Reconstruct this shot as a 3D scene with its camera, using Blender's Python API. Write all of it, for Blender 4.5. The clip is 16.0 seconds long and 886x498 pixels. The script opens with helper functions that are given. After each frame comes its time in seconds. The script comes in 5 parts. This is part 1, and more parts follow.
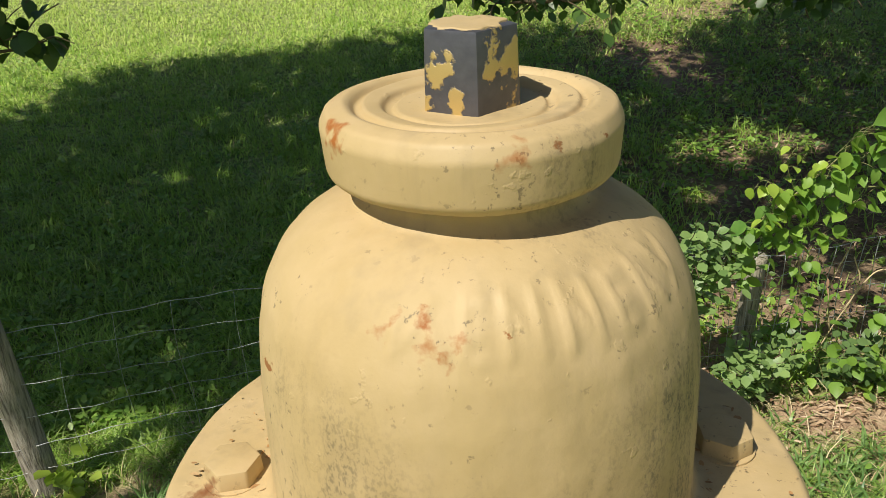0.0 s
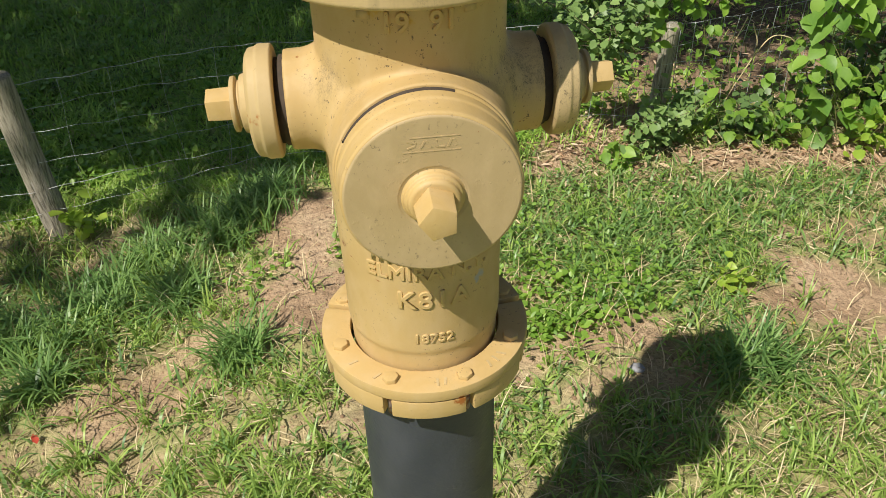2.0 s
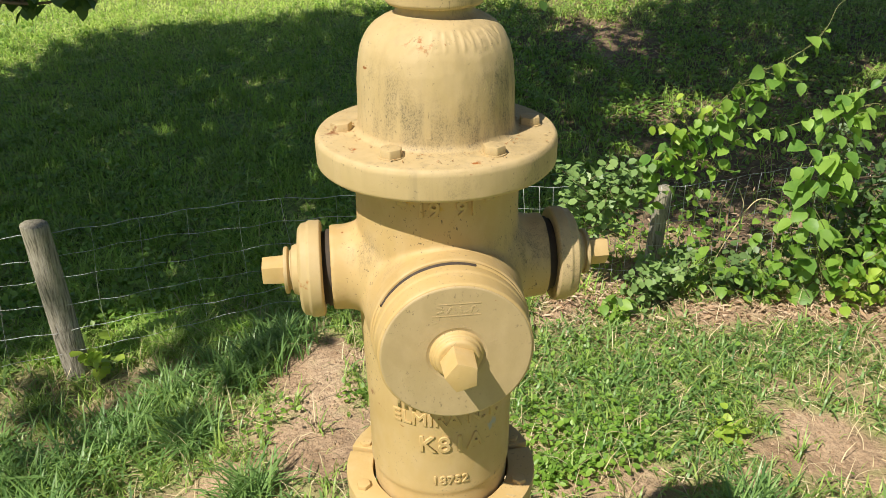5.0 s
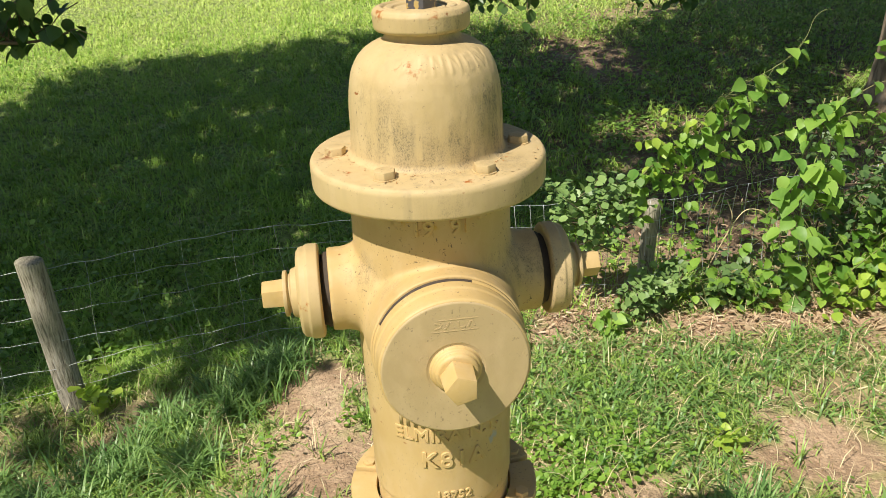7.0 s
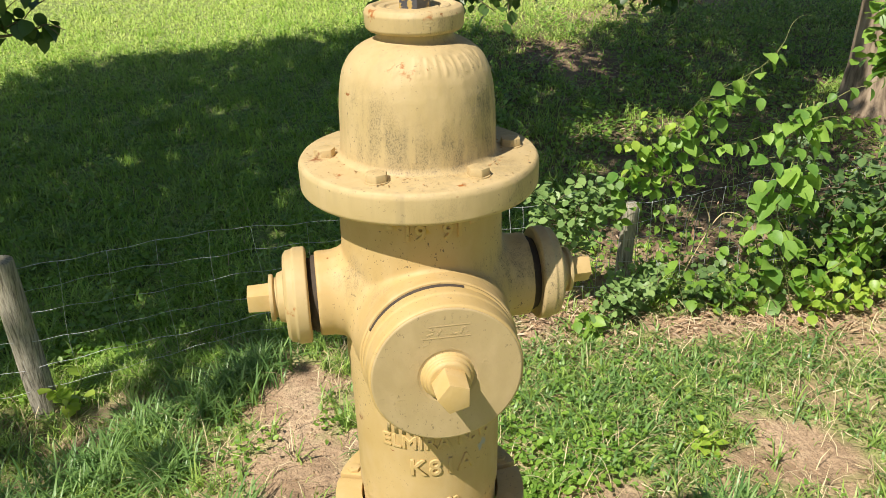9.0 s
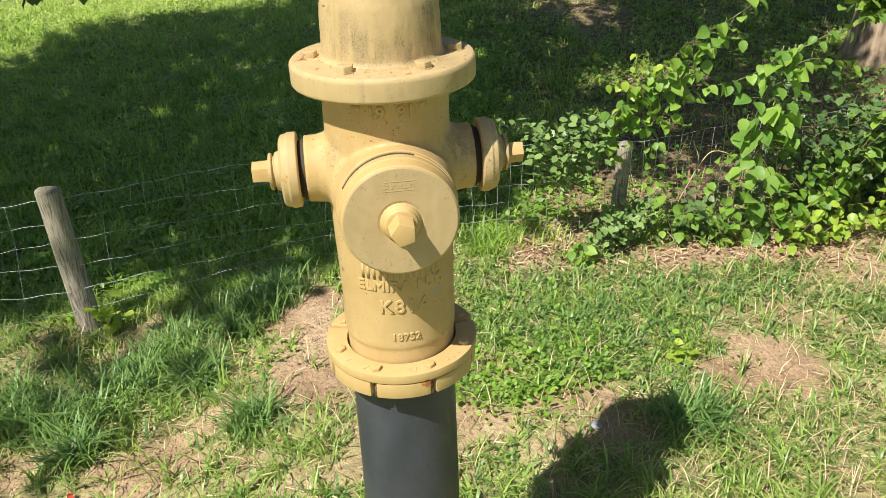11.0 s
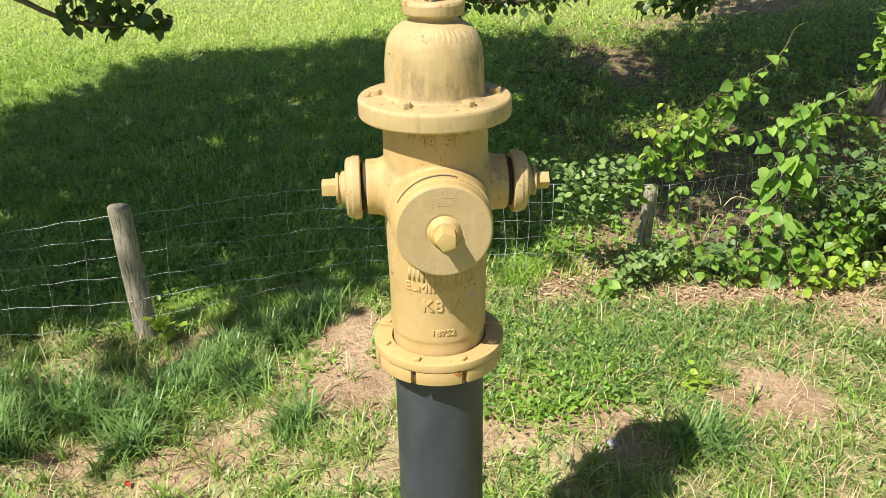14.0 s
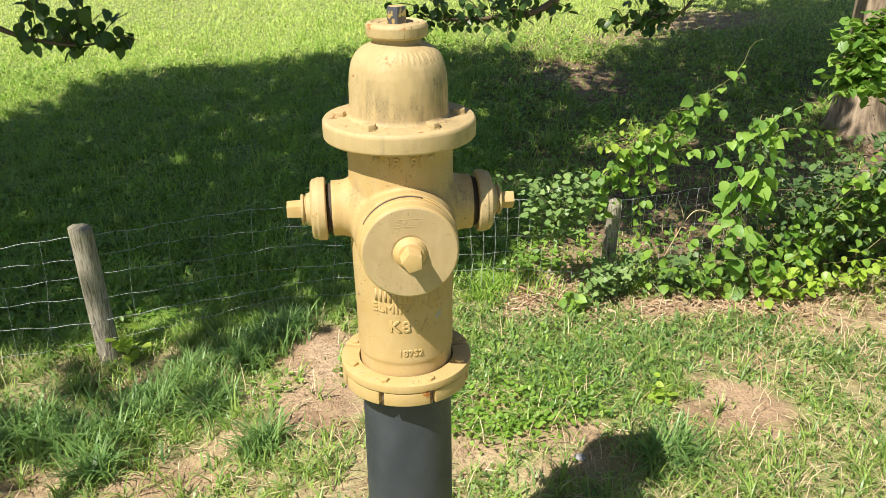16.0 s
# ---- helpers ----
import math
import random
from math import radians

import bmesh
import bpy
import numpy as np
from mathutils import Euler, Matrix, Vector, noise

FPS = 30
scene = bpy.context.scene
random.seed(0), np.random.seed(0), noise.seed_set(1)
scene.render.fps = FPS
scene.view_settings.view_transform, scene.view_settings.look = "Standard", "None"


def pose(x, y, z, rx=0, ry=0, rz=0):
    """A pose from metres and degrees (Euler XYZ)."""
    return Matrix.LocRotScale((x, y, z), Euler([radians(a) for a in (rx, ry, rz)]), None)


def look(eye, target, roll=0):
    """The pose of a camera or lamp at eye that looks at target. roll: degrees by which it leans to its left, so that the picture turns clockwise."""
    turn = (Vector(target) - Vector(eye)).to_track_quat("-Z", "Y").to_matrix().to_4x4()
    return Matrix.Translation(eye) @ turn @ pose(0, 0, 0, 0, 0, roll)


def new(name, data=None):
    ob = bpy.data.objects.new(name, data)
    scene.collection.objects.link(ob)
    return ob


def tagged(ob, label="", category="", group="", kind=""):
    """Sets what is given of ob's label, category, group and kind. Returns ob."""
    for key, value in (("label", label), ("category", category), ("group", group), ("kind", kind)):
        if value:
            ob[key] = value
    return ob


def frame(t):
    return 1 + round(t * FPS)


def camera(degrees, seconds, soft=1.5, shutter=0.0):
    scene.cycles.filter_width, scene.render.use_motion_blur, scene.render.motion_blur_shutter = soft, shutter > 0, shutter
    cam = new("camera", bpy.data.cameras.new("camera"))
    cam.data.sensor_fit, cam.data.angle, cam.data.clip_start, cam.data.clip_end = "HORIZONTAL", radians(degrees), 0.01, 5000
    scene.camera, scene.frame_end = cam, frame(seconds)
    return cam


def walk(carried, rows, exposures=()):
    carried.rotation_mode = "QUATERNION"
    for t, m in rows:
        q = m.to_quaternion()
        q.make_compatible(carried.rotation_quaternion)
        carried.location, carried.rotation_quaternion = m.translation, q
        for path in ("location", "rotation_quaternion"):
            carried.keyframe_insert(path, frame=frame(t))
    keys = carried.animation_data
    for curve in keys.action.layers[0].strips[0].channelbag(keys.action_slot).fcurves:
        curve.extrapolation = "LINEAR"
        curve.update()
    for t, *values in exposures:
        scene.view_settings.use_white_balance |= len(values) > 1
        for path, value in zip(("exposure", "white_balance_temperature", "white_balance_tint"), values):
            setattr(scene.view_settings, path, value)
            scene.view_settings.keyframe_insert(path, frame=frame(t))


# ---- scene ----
cam = camera(56.6, 16.0, soft=0.5)
PATH = [
    (0, (-0.029, -0.268, 1.579), (0.089, 1.535, 0.721), -2.6),
    (0.5, (-0.073, -0.387, 1.558), (0.113, 1.366, 0.614), -1.7),
    (1, (-0.109, -0.479, 1.538), (0.138, 1.198, 0.477), -1.1),
    (1.5, (-0.058, -0.617, 1.539), (0.163, 1.004, 0.388), -1.2),
    (2, (-0.061, -0.745, 1.551), (0.123, 0.849, 0.356), -1.7),
    (2.5, (-0.129, -0.818, 1.571), (0.075, 0.793, 0.403), -1.4),
    (3, (-0.128, -0.845, 1.598), (0.096, 0.81, 0.498), -0.8),
    (3.5, (-0.104, -0.854, 1.624), (0.125, 0.844, 0.592), -0.4),
    (4, (-0.092, -0.841, 1.626), (0.135, 0.893, 0.656), -0.1),
    (4.5, (-0.093, -0.839, 1.629), (0.125, 0.919, 0.701), -0.1),
    (6.8, (-0.104, -0.865, 1.639), (0.121, 0.931, 0.789), -2.5),
    (7, (-0.101, -0.863, 1.637), (0.135, 0.933, 0.788), -2.4),
    (7.5, (-0.1, -0.856, 1.627), (0.167, 0.936, 0.781), -1.9),
    (8, (-0.123, -0.839, 1.628), (0.164, 0.951, 0.783), -1.2),
    (8.5, (-0.122, -0.834, 1.63), (0.177, 0.956, 0.789), -0.9),
    (9, (-0.117, -0.844, 1.635), (0.182, 0.941, 0.785), -1.2),
    (9.5, (-0.125, -0.847, 1.627), (0.159, 0.929, 0.753), -2.0),
    (10, (-0.118, -0.897, 1.613), (0.137, 0.862, 0.696), -2.7),
    (10.2, (-0.083, -0.948, 1.612), (0.156, 0.805, 0.68), -3.0),
    (12.3, (-0.054, -1.362, 1.698), (0.122, 0.435, 0.836), -0.7),
    (12.5, (-0.049, -1.379, 1.699), (0.12, 0.426, 0.854), -0.6),
    (13, (-0.053, -1.381, 1.697), (0.098, 0.436, 0.875), -0.4),
    (13.5, (-0.076, -1.38, 1.695), (0.066, 0.438, 0.874), -0.5),
    (14, (-0.101, -1.364, 1.691), (0.047, 0.449, 0.859), -0.8),
    (14.5, (-0.105, -1.363, 1.695), (0.061, 0.449, 0.865), -0.8),
    (15, (-0.099, -1.369, 1.7), (0.093, 0.444, 0.878), -0.6),
    (15.5, (-0.097, -1.359, 1.705), (0.115, 0.456, 0.893), -0.5),
    (16, (-0.099, -1.362, 1.703), (0.13, 0.455, 0.9), -0.5),
]
walk(cam, [(t, look(eye, target, roll)) for t, eye, target, roll in PATH],
     exposures=[(0, 0.08), (1, 0.06), (2.5, 0.20), (4.5, 0.30), (7, 0.38), (10, 0.42), (12.5, 0.57), (16, 0.57)])

# ---- sky, sun, exposure ----
SUN = Vector((0.455, 0.395, -0.80)).normalized()  # the way the sunlight travels
world = bpy.data.worlds.new("sky")
scene.world = world
world.use_nodes = True
wn = world.node_tree
bg = wn.nodes["Background"]
sky = wn.nodes.new("ShaderNodeTexSky")
sky.sky_type, sky.sun_disc = "NISHITA", False
sky.sun_elevation = math.asin(-SUN.z)
sky.sun_rotation = math.atan2(-SUN.x, -SUN.y)
wn.links.new(sky.outputs[0], bg.inputs[0])
bg.inputs[1].default_value = 0.061
sun_data = bpy.data.lights.new("sun", "SUN")
sun_data.energy, sun_data.angle, sun_data.color = 5.0, radians(0.53), (1.0, 0.94, 0.84)
sun = new("sun", sun_data)
sun.rotation_mode = "QUATERNION"
sun.rotation_quaternion = SUN.to_track_quat("-Z", "Y")
sun.location = -SUN * 30

rng = np.random.default_rng(7)


# ---- node helpers ----
def surface(name, rough=0.6, metal=0.0):
    m = bpy.data.materials.new(name)
    m.use_nodes = True
    b = m.node_tree.nodes["Principled BSDF"]
    b.inputs["Roughness"].default_value, b.inputs["Metallic"].default_value = rough, metal
    return m, m.node_tree, b


def coords(nt, stretch=(1, 1, 1)):
    t, m = nt.nodes.new("ShaderNodeTexCoord"), nt.nodes.new("ShaderNodeMapping")
    m.inputs["Scale"].default_value = stretch
    nt.links.new(t.outputs["Object"], m.inputs[0])
    return m.outputs[0]


def grain(nt, scale, detail=4.0, stretch=(1, 1, 1), rough=0.55):
    n = nt.nodes.new("ShaderNodeTexNoise")
    n.inputs["Scale"].default_value, n.inputs["Detail"].default_value, n.inputs["Roughness"].default_value = scale, detail, rough
    nt.links.new(coords(nt, stretch), n.inputs["Vector"])
    return n.outputs["Fac"]


def ramp(nt, fac, stops):
    r = nt.nodes.new("ShaderNodeValToRGB")
    while len(r.color_ramp.elements) < len(stops):
        r.color_ramp.elements.new(0.5)
    for e, (p, c) in zip(r.color_ramp.elements, stops):
        e.position, e.color = p, (*c, 1) if len(c) == 3 else (c[0], c[0], c[0], 1)
    nt.links.new(fac, r.inputs[0])
    return r.outputs[0]


def mix(nt, fac, a, b, how="MIX"):
    n = nt.nodes.new("ShaderNodeMix")
    n.data_type, n.blend_type = "RGBA", how
    for slot, v in ((0, fac), (6, a), (7, b)):
        if isinstance(v, (int, float)):
            n.inputs[slot].default_value = v
        elif isinstance(v, tuple):
            n.inputs[slot].default_value = (*v, 1)
        else:
            nt.links.new(v, n.inputs[slot])
    return n.outputs[2]


def maths(nt, how, a, b):
    n = nt.nodes.new("ShaderNodeMath")
    n.operation = how
    for slot, v in ((0, a), (1, b)):
        if isinstance(v, (int, float)):
            n.inputs[slot].default_value = v
        else:
            nt.links.new(v, n.inputs[slot])
    return n.outputs[0]


def bumped(nt, b, pairs):
    last = None
    for fac, strength, dist in pairs:
        n = nt.nodes.new("ShaderNodeBump")
        n.inputs["Strength"].default_value, n.inputs["Distance"].default_value = strength, dist
        nt.links.new(fac, n.inputs["Height"])
        if last:
            nt.links.new(last, n.inputs["Normal"])
        last = n.outputs[0]
    nt.links.new(last, b.inputs["Normal"])


def painted(name, base, light, rust_from=0.69, dirt=0.8, spots=(), runs=0.0):
    """Old thick enamel on cast iron: two tones, grime, chips of rust, orange-peel relief."""
    m, nt, b = surface(name, 0.5)
    tone = mix(nt, ramp(nt, grain(nt, 7, 3), [(0.35, (0,)), (0.68, (1,))]), base, light)
    pale = maths(nt, "MULTIPLY", ramp(nt, grain(nt, 48, 6, (1, 1, 0.6)), [(0.45, (0,)), (0.72, (1,))]), 0.35)
    tone = mix(nt, pale, tone, (0.60, 0.45, 0.255))
    grime = maths(nt, "MULTIPLY", ramp(nt, grain(nt, 270, 5, (1, 1, 0.8), 0.68), [(0.615, (0,)), (0.645, (1,))]), ramp(nt, grain(nt, 14, 4), [(0.48, (0,)), (0.58, (1,))]))
    tone = mix(nt, maths(nt, "MULTIPLY", grime, dirt), tone, (0.07, 0.055, 0.035))
    streak = maths(nt, "MULTIPLY", ramp(nt, grain(nt, 32, 5, (3, 3, 0.16)), [(0.50, (0,)), (0.74, (1,))]), ramp(nt, grain(nt, 8, 2), [(0.40, (0,)), (0.6, (1,))]))
    tone = mix(nt, maths(nt, "MULTIPLY", streak, runs), tone, (0.25, 0.20, 0.115))
    rust = ramp(nt, grain(nt, 34, 6, (1, 1, 1.6), 0.62), [(rust_from, (0,)), (rust_from + 0.02, (1,))])
    tone = mix(nt, rust, tone, (0.27, 0.11, 0.03))
    for x, y, z, r, amount in GRIMY if spots else ():
        d = nt.nodes.new("ShaderNodeVectorMath")
        d.operation = "DISTANCE"
        d.inputs[1].default_value = (x, y, z)
        nt.links.new(coords(nt), d.inputs[0])
        patch = ramp(nt, maths(nt, "ADD", d.outputs["Value"], maths(nt, "MULTIPLY", grain(nt, 40, 3), 0.03)), [(r * 0.6 + 0.012, (1,)), (r + 0.02, (0,))])
        fleck = ramp(nt, grain(nt, 620, 6, (1, 1, 0.7), 0.74), [(0.49, (0.28,)), (0.57, (1,))])
        patch = maths(nt, "MULTIPLY", patch, ramp(nt, grain(nt, 36, 5, (2.4, 2.4, 0.5), 0.6), [(0.42, (0.15,)), (0.60, (1,))]))
        tone = mix(nt, maths(nt, "MULTIPLY", maths(nt, "MULTIPLY", patch, fleck), amount * 0.85), tone, (0.13, 0.108, 0.065))
    ragged = maths(nt, "MULTIPLY", grain(nt, 170, 4), 0.022)
    for x, y, z, r, colour in spots:
        d = nt.nodes.new("ShaderNodeVectorMath")
        d.operation = "DISTANCE"
        d.inputs[1].default_value = (x, y, z)
        nt.links.new(coords(nt), d.inputs[0])
        mark = ramp(nt, maths(nt, "ADD", d.outputs["Value"], ragged), [(r + 0.0100, (1,)), (r + 0.0125, (0,))])
        tone = mix(nt, mark, tone, colour)
    nt.links.new(tone, b.inputs["Base Color"])
    nt.links.new(mix(nt, rust, ramp(nt, grain(nt, 30, 3), [(0.3, (0.55,)), (0.7, (0.75,))]), (0.85, 0.85, 0.85)), b.inputs["Roughness"])
    bumped(nt, b, [(grain(nt, 38, 3), 0.12, 0.004), (grain(nt, 210, 4), 0.16, 0.0012), (ramp(nt, grain(nt, 130, 3), [(0.66, (0,)), (0.71, (1,))]), 0.22, 0.0008), (rust, -0.5, 0.0008)])
    return m


def leafy(name, dark, light, through_light, gloss=0.45, share=0.38, alone=False):
    """Leaves and blades: a spread of greens from piece to piece, with light coming through."""
    m, nt, b = surface(name, gloss)
    if alone:
        pick = nt.nodes.new("ShaderNodeObjectInfo").outputs["Random"]
    else:
        pick = nt.nodes.new("ShaderNodeNewGeometry").outputs["Random Per Island"]
    tone = mix(nt, pick, dark, light)
    tone = mix(nt, ramp(nt, grain(nt, 1.7, 3), [(0.35, (0,)), (0.7, (0.45,))]), tone, light)
    tr = nt.nodes.new("ShaderNodeBsdfTranslucent")
    nt.links.new(mix(nt, 0.55, tone, through_light), tr.inputs[0])
    nt.links.new(tone, b.inputs["Base Color"])
    ms = nt.nodes.new("ShaderNodeMixShader")
    ms.inputs[0].default_value = share
    nt.links.new(b.outputs[0], ms.inputs[1])
    nt.links.new(tr.outputs[0], ms.inputs[2])
    nt.links.new(ms.outputs[0], nt.nodes["Material Output"].inputs[0])
    return m


def spread(name, colours, rough=0.85):
    """Dry litter: each piece takes one of several tones."""
    m, nt, b = surface(name, rough)
    pick = nt.nodes.new("ShaderNodeNewGeometry").outputs["Random Per Island"]
    nt.links.new(ramp(nt, pick, [(i / (len(colours) - 1), c) for i, c in enumerate(colours)]), b.inputs["Base Color"])
    return m


# ---- materials ----
OCHRE = (0.52, 0.335, 0.075)
OX, BARE, PALE = (0.34, 0.115, 0.02), (0.22, 0.09, 0.03), (0.36, 0.35, 0.33)
# specks of mould: place and reach
GRIMY = [(0.160, -0.035, 1.200, 0.045, 0.5), (0.118, -0.02, 1.215, 0.030, 0.8), (-0.075, -0.050, 1.236, 0.016, 0.5), (0.088, -0.045, 1.225, 0.030, 0.95), (0.110, -0.030, 1.210, 0.024, 0.7), (-0.085, -0.045, 1.228, 0.020, 0.55), (0.062, -0.080, 1.245, 0.018, 0.75), (-0.065, -0.085, 1.235, 0.022, 0.4), (0.028, -0.045, 1.490, 0.018, 0.75),
         (0.056, -0.060, 1.385, 0.052, 0.85), (-0.062, -0.054, 1.398, 0.046, 0.75), (0.078, -0.025, 1.400, 0.045, 0.85), (-0.030, -0.076, 1.372, 0.026, 0.5), (0.020, -0.080, 1.372, 0.030, 0.6), (0.066, -0.050, 1.425, 0.024, 0.75), (-0.010, -0.082, 1.380, 0.034, 0.45), (0.0, -0.120, 1.335, 0.03, 0.4), (0.09, -0.09, 1.335, 0.03, 0.5), (0.066, -0.050, 1.365, 0.020, 0.8)]
# chips where the paint has gone: place, size, colour
RUSTED = [(-0.149, -0.045, 1.200, 0.0050, OX), (-0.030, -0.064, 1.4640, 0.0030, OX), (-0.014, -0.073, 1.4540, 0.0015, OX), (-0.037, -0.064, 1.4600, 0.0012, OX), (-0.046, -0.0170, 1.5030, 0.0030, OX), (-0.0450, -0.0235, 1.5030, 0.0020, OX), (-0.1125, -0.006, 1.3560, 0.0050, BARE),
          (0.026, -0.113, 1.3530, 0.0022, OX), (0.056, -0.072, 1.0060, 0.0065, PALE), (-0.0840, -0.032, 1.0380, 0.0035, BARE), (0.028, -0.120, 0.8720, 0.0060, OX), (-0.090, -0.060, 1.3530, 0.0020, OX), (0.0080, -0.0500, 1.5030, 0.0008, OX), (-0.036, -0.083, 1.308, 0.0070, OCHRE), (0.022, -0.088, 1.312, 0.0080, OCHRE), (-0.008, -0.090, 1.296, 0.0030, OCHRE), (-0.0245, -0.0655, 1.4605, 0.0030, OX), (-0.022, -0.070, 1.4560, 0.0008, OX)]
PAINT = painted("cream_yellow_enamel", (0.460, 0.334, 0.150), (0.545, 0.414, 0.215), 0.69, 0.6, RUSTED, 0.42)
FACE = painted("cream_cap_enamel", (0.430, 0.316, 0.155), (0.475, 0.355, 0.188), 0.74, 0.5)
CLEAN = painted("cream_ring_enamel", (0.500, 0.342, 0.128), (0.560, 0.395, 0.168), 0.71, 0.5, RUSTED)
BODY = painted("yellow_body_enamel", (0.480, 0.327, 0.128), (0.550, 0.394, 0.178), 0.70, 0.8, RUSTED)

IRON, nt, b = surface("worn_gunmetal", 0.42, 0.55)
chips = ramp(nt, grain(nt, 75, 5), [(0.54, (0,)), (0.57, (1,))])
nt.links.new(mix(nt, chips, mix(nt, grain(nt, 200, 3), (0.075, 0.078, 0.09), (0.15, 0.15, 0.17)), (0.62, 0.46, 0.18)), b.inputs["Base Color"])
bumped(nt, b, [(chips, 0.4, 0.0006), (grain(nt, 300, 3), 0.25, 0.0006)])

PIPE, nt, b = surface("black_coated_pipe", 0.42)
dust = ramp(nt, grain(nt, 14, 5, (1, 1, 0.5)), [(0.4, (0,)), (0.75, (1,))])
nt.links.new(mix(nt, dust, (0.036, 0.042, 0.054), (0.062, 0.069, 0.084)), b.inputs["Base Color"])
nt.links.new(ramp(nt, grain(nt, 9, 3), [(0.3, (0.36,)), (0.7, (0.55,))]), b.inputs["Roughness"])
bumped(nt, b, [(grain(nt, 30, 4), 0.3, 0.002), (grain(nt, 150, 4), 0.5, 0.0014), (ramp(nt, grain(nt, 60, 2), [(0.66, (0,)), (0.72, (1,))]), 0.3, 0.001)])

RUBBER, nt, b = surface("black_gasket", 0.8)
nt.links.new(mix(nt, grain(nt, 120, 4), (0.02, 0.018, 0.015), (0.09, 0.06, 0.035)), b.inputs["Base Color"])
RUST, nt, b = surface("rusty_bolt", 0.85, 0.2)
nt.links.new(mix(nt, ramp(nt, grain(nt, 140, 4), [(0.4, (0,)), (0.6, (1,))]), (0.20, 0.07, 0.03), (0.32, 0.27, 0.24)), b.inputs["Base Color"])

TIMBER, nt, b = surface("weathered_post", 0.85)
fibre = grain(nt, 26, 6, (6, 6, 0.45), 0.65)
nt.links.new(mix(nt, ramp(nt, grain(nt, 5, 3), [(0.4, (0,)), (0.7, (0.5,))]), ramp(nt, fibre, [(0.36, (0.10, 0.085, 0.06)), (0.5, (0.34, 0.30, 0.23)), (0.7, (0.50, 0.45, 0.36))]), (0.25, 0.24, 0.15)), b.inputs["Base Color"])
bumped(nt, b, [(fibre, 0.7, 0.006)])
BARK, nt, b = surface("smooth_tan_bark", 0.85)
fibre = grain(nt, 9, 6, (3, 3, 0.6), 0.6)
nt.links.new(ramp(nt, fibre, [(0.33, (0.14, 0.10, 0.065)), (0.55, (0.36, 0.27, 0.18)), (0.75, (0.47, 0.38, 0.27))]), b.inputs["Base Color"])
bumped(nt, b, [(fibre, 0.5, 0.012), (grain(nt, 60, 4), 0.3, 0.003)])
TWIG, nt, b = surface("brown_twig", 0.8)
nt.links.new(mix(nt, grain(nt, 30, 4), (0.09, 0.06, 0.035), (0.20, 0.15, 0.09)), b.inputs["Base Color"])
STEM, nt, b = surface("green_vine_stem", 0.6)
nt.links.new(mix(nt, grain(nt, 12, 3), (0.16, 0.22, 0.05), (0.30, 0.24, 0.11)), b.inputs["Base Color"])
WIRE, nt, b = surface("galvanised_wire", 0.5, 0.3)
nt.links.new(mix(nt, grain(nt, 20, 4), (0.40, 0.41, 0.40), (0.66, 0.66, 0.64)), b.inputs["Base Color"])

EARTH, nt, b = surface("soil_and_thatch", 0.95)
bare = nt.nodes.new("ShaderNodeAttribute")
bare.attribute_name = "bare"
soil = ramp(nt, grain(nt, 5, 6), [(0.3, (0.27, 0.178, 0.102)), (0.5, (0.43, 0.298, 0.183)), (0.72, (0.56, 0.415, 0.27))])
soil = mix(nt, ramp(nt, grain(nt, 70, 4), [(0.40, (0.5,)), (0.54, (0,))]), soil, (0.24, 0.155, 0.095))
thatch = ramp(nt, grain(nt, 22, 6), [(0.32, (0.08, 0.11, 0.03)), (0.5, (0.22, 0.28, 0.075)), (0.66, (0.42, 0.45, 0.17))])
dark_zone = nt.nodes.new("ShaderNodeAttribute")
dark_zone.attribute_name = "dark_zone"
dark_soil = ramp(nt, grain(nt, 35, 6), [(0.35, (0.07, 0.044, 0.026)), (0.55, (0.17, 0.11, 0.068)), (0.7, (0.30, 0.20, 0.13))])
nt.links.new(mix(nt, dark_zone.outputs["Fac"], mix(nt, bare.outputs["Fac"], thatch, soil), dark_soil), b.inputs["Base Color"])
bumped(nt, b, [(grain(nt, 14, 5), 0.8, 0.03), (grain(nt, 85, 5), 0.8, 0.009)])

GRASS = leafy("grass_blades", (0.075, 0.175, 0.028), (0.42, 0.56, 0.13), (0.48, 0.63, 0.11), 0.42, 0.3)
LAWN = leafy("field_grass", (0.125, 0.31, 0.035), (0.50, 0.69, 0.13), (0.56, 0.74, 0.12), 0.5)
# far grass: yellower than LAWN, with some of its sunlight put into the colour
SUNLIT_FIELD = leafy("sunlit_far_field", (0.30, 0.47, 0.08), (0.68, 0.78, 0.24), (0.70, 0.80, 0.20), 0.5)
DRY = spread("dry_grass", [(0.34, 0.25, 0.13), (0.60, 0.48, 0.27), (0.70, 0.59, 0.37), (0.46, 0.34, 0.18)])
LITTER = spread("dead_leaves", [(0.14, 0.08, 0.045), (0.36, 0.22, 0.12), (0.50, 0.35, 0.21), (0.62, 0.48, 0.33), (0.24, 0.14, 0.075)])
CRUMB = spread("soil_crumbs", [(0.24, 0.155, 0.09), (0.36, 0.245, 0.15), (0.42, 0.30, 0.19), (0.30, 0.20, 0.12)], 0.95)
FLAKE = spread("rust_flakes", [(0.46, 0.26, 0.09), (0.30, 0.16, 0.06), (0.55, 0.40, 0.2), (0.38, 0.20, 0.08)])
CRAB = leafy("crabgrass", (0.065, 0.165, 0.045), (0.27, 0.42, 0.12), (0.36, 0.52, 0.09), 0.4, 0.3)
YOUNG = leafy("young_leaves", (0.25, 0.42, 0.04), (0.46, 0.60, 0.09), (0.55, 0.70, 0.08), 0.4, 0.4)
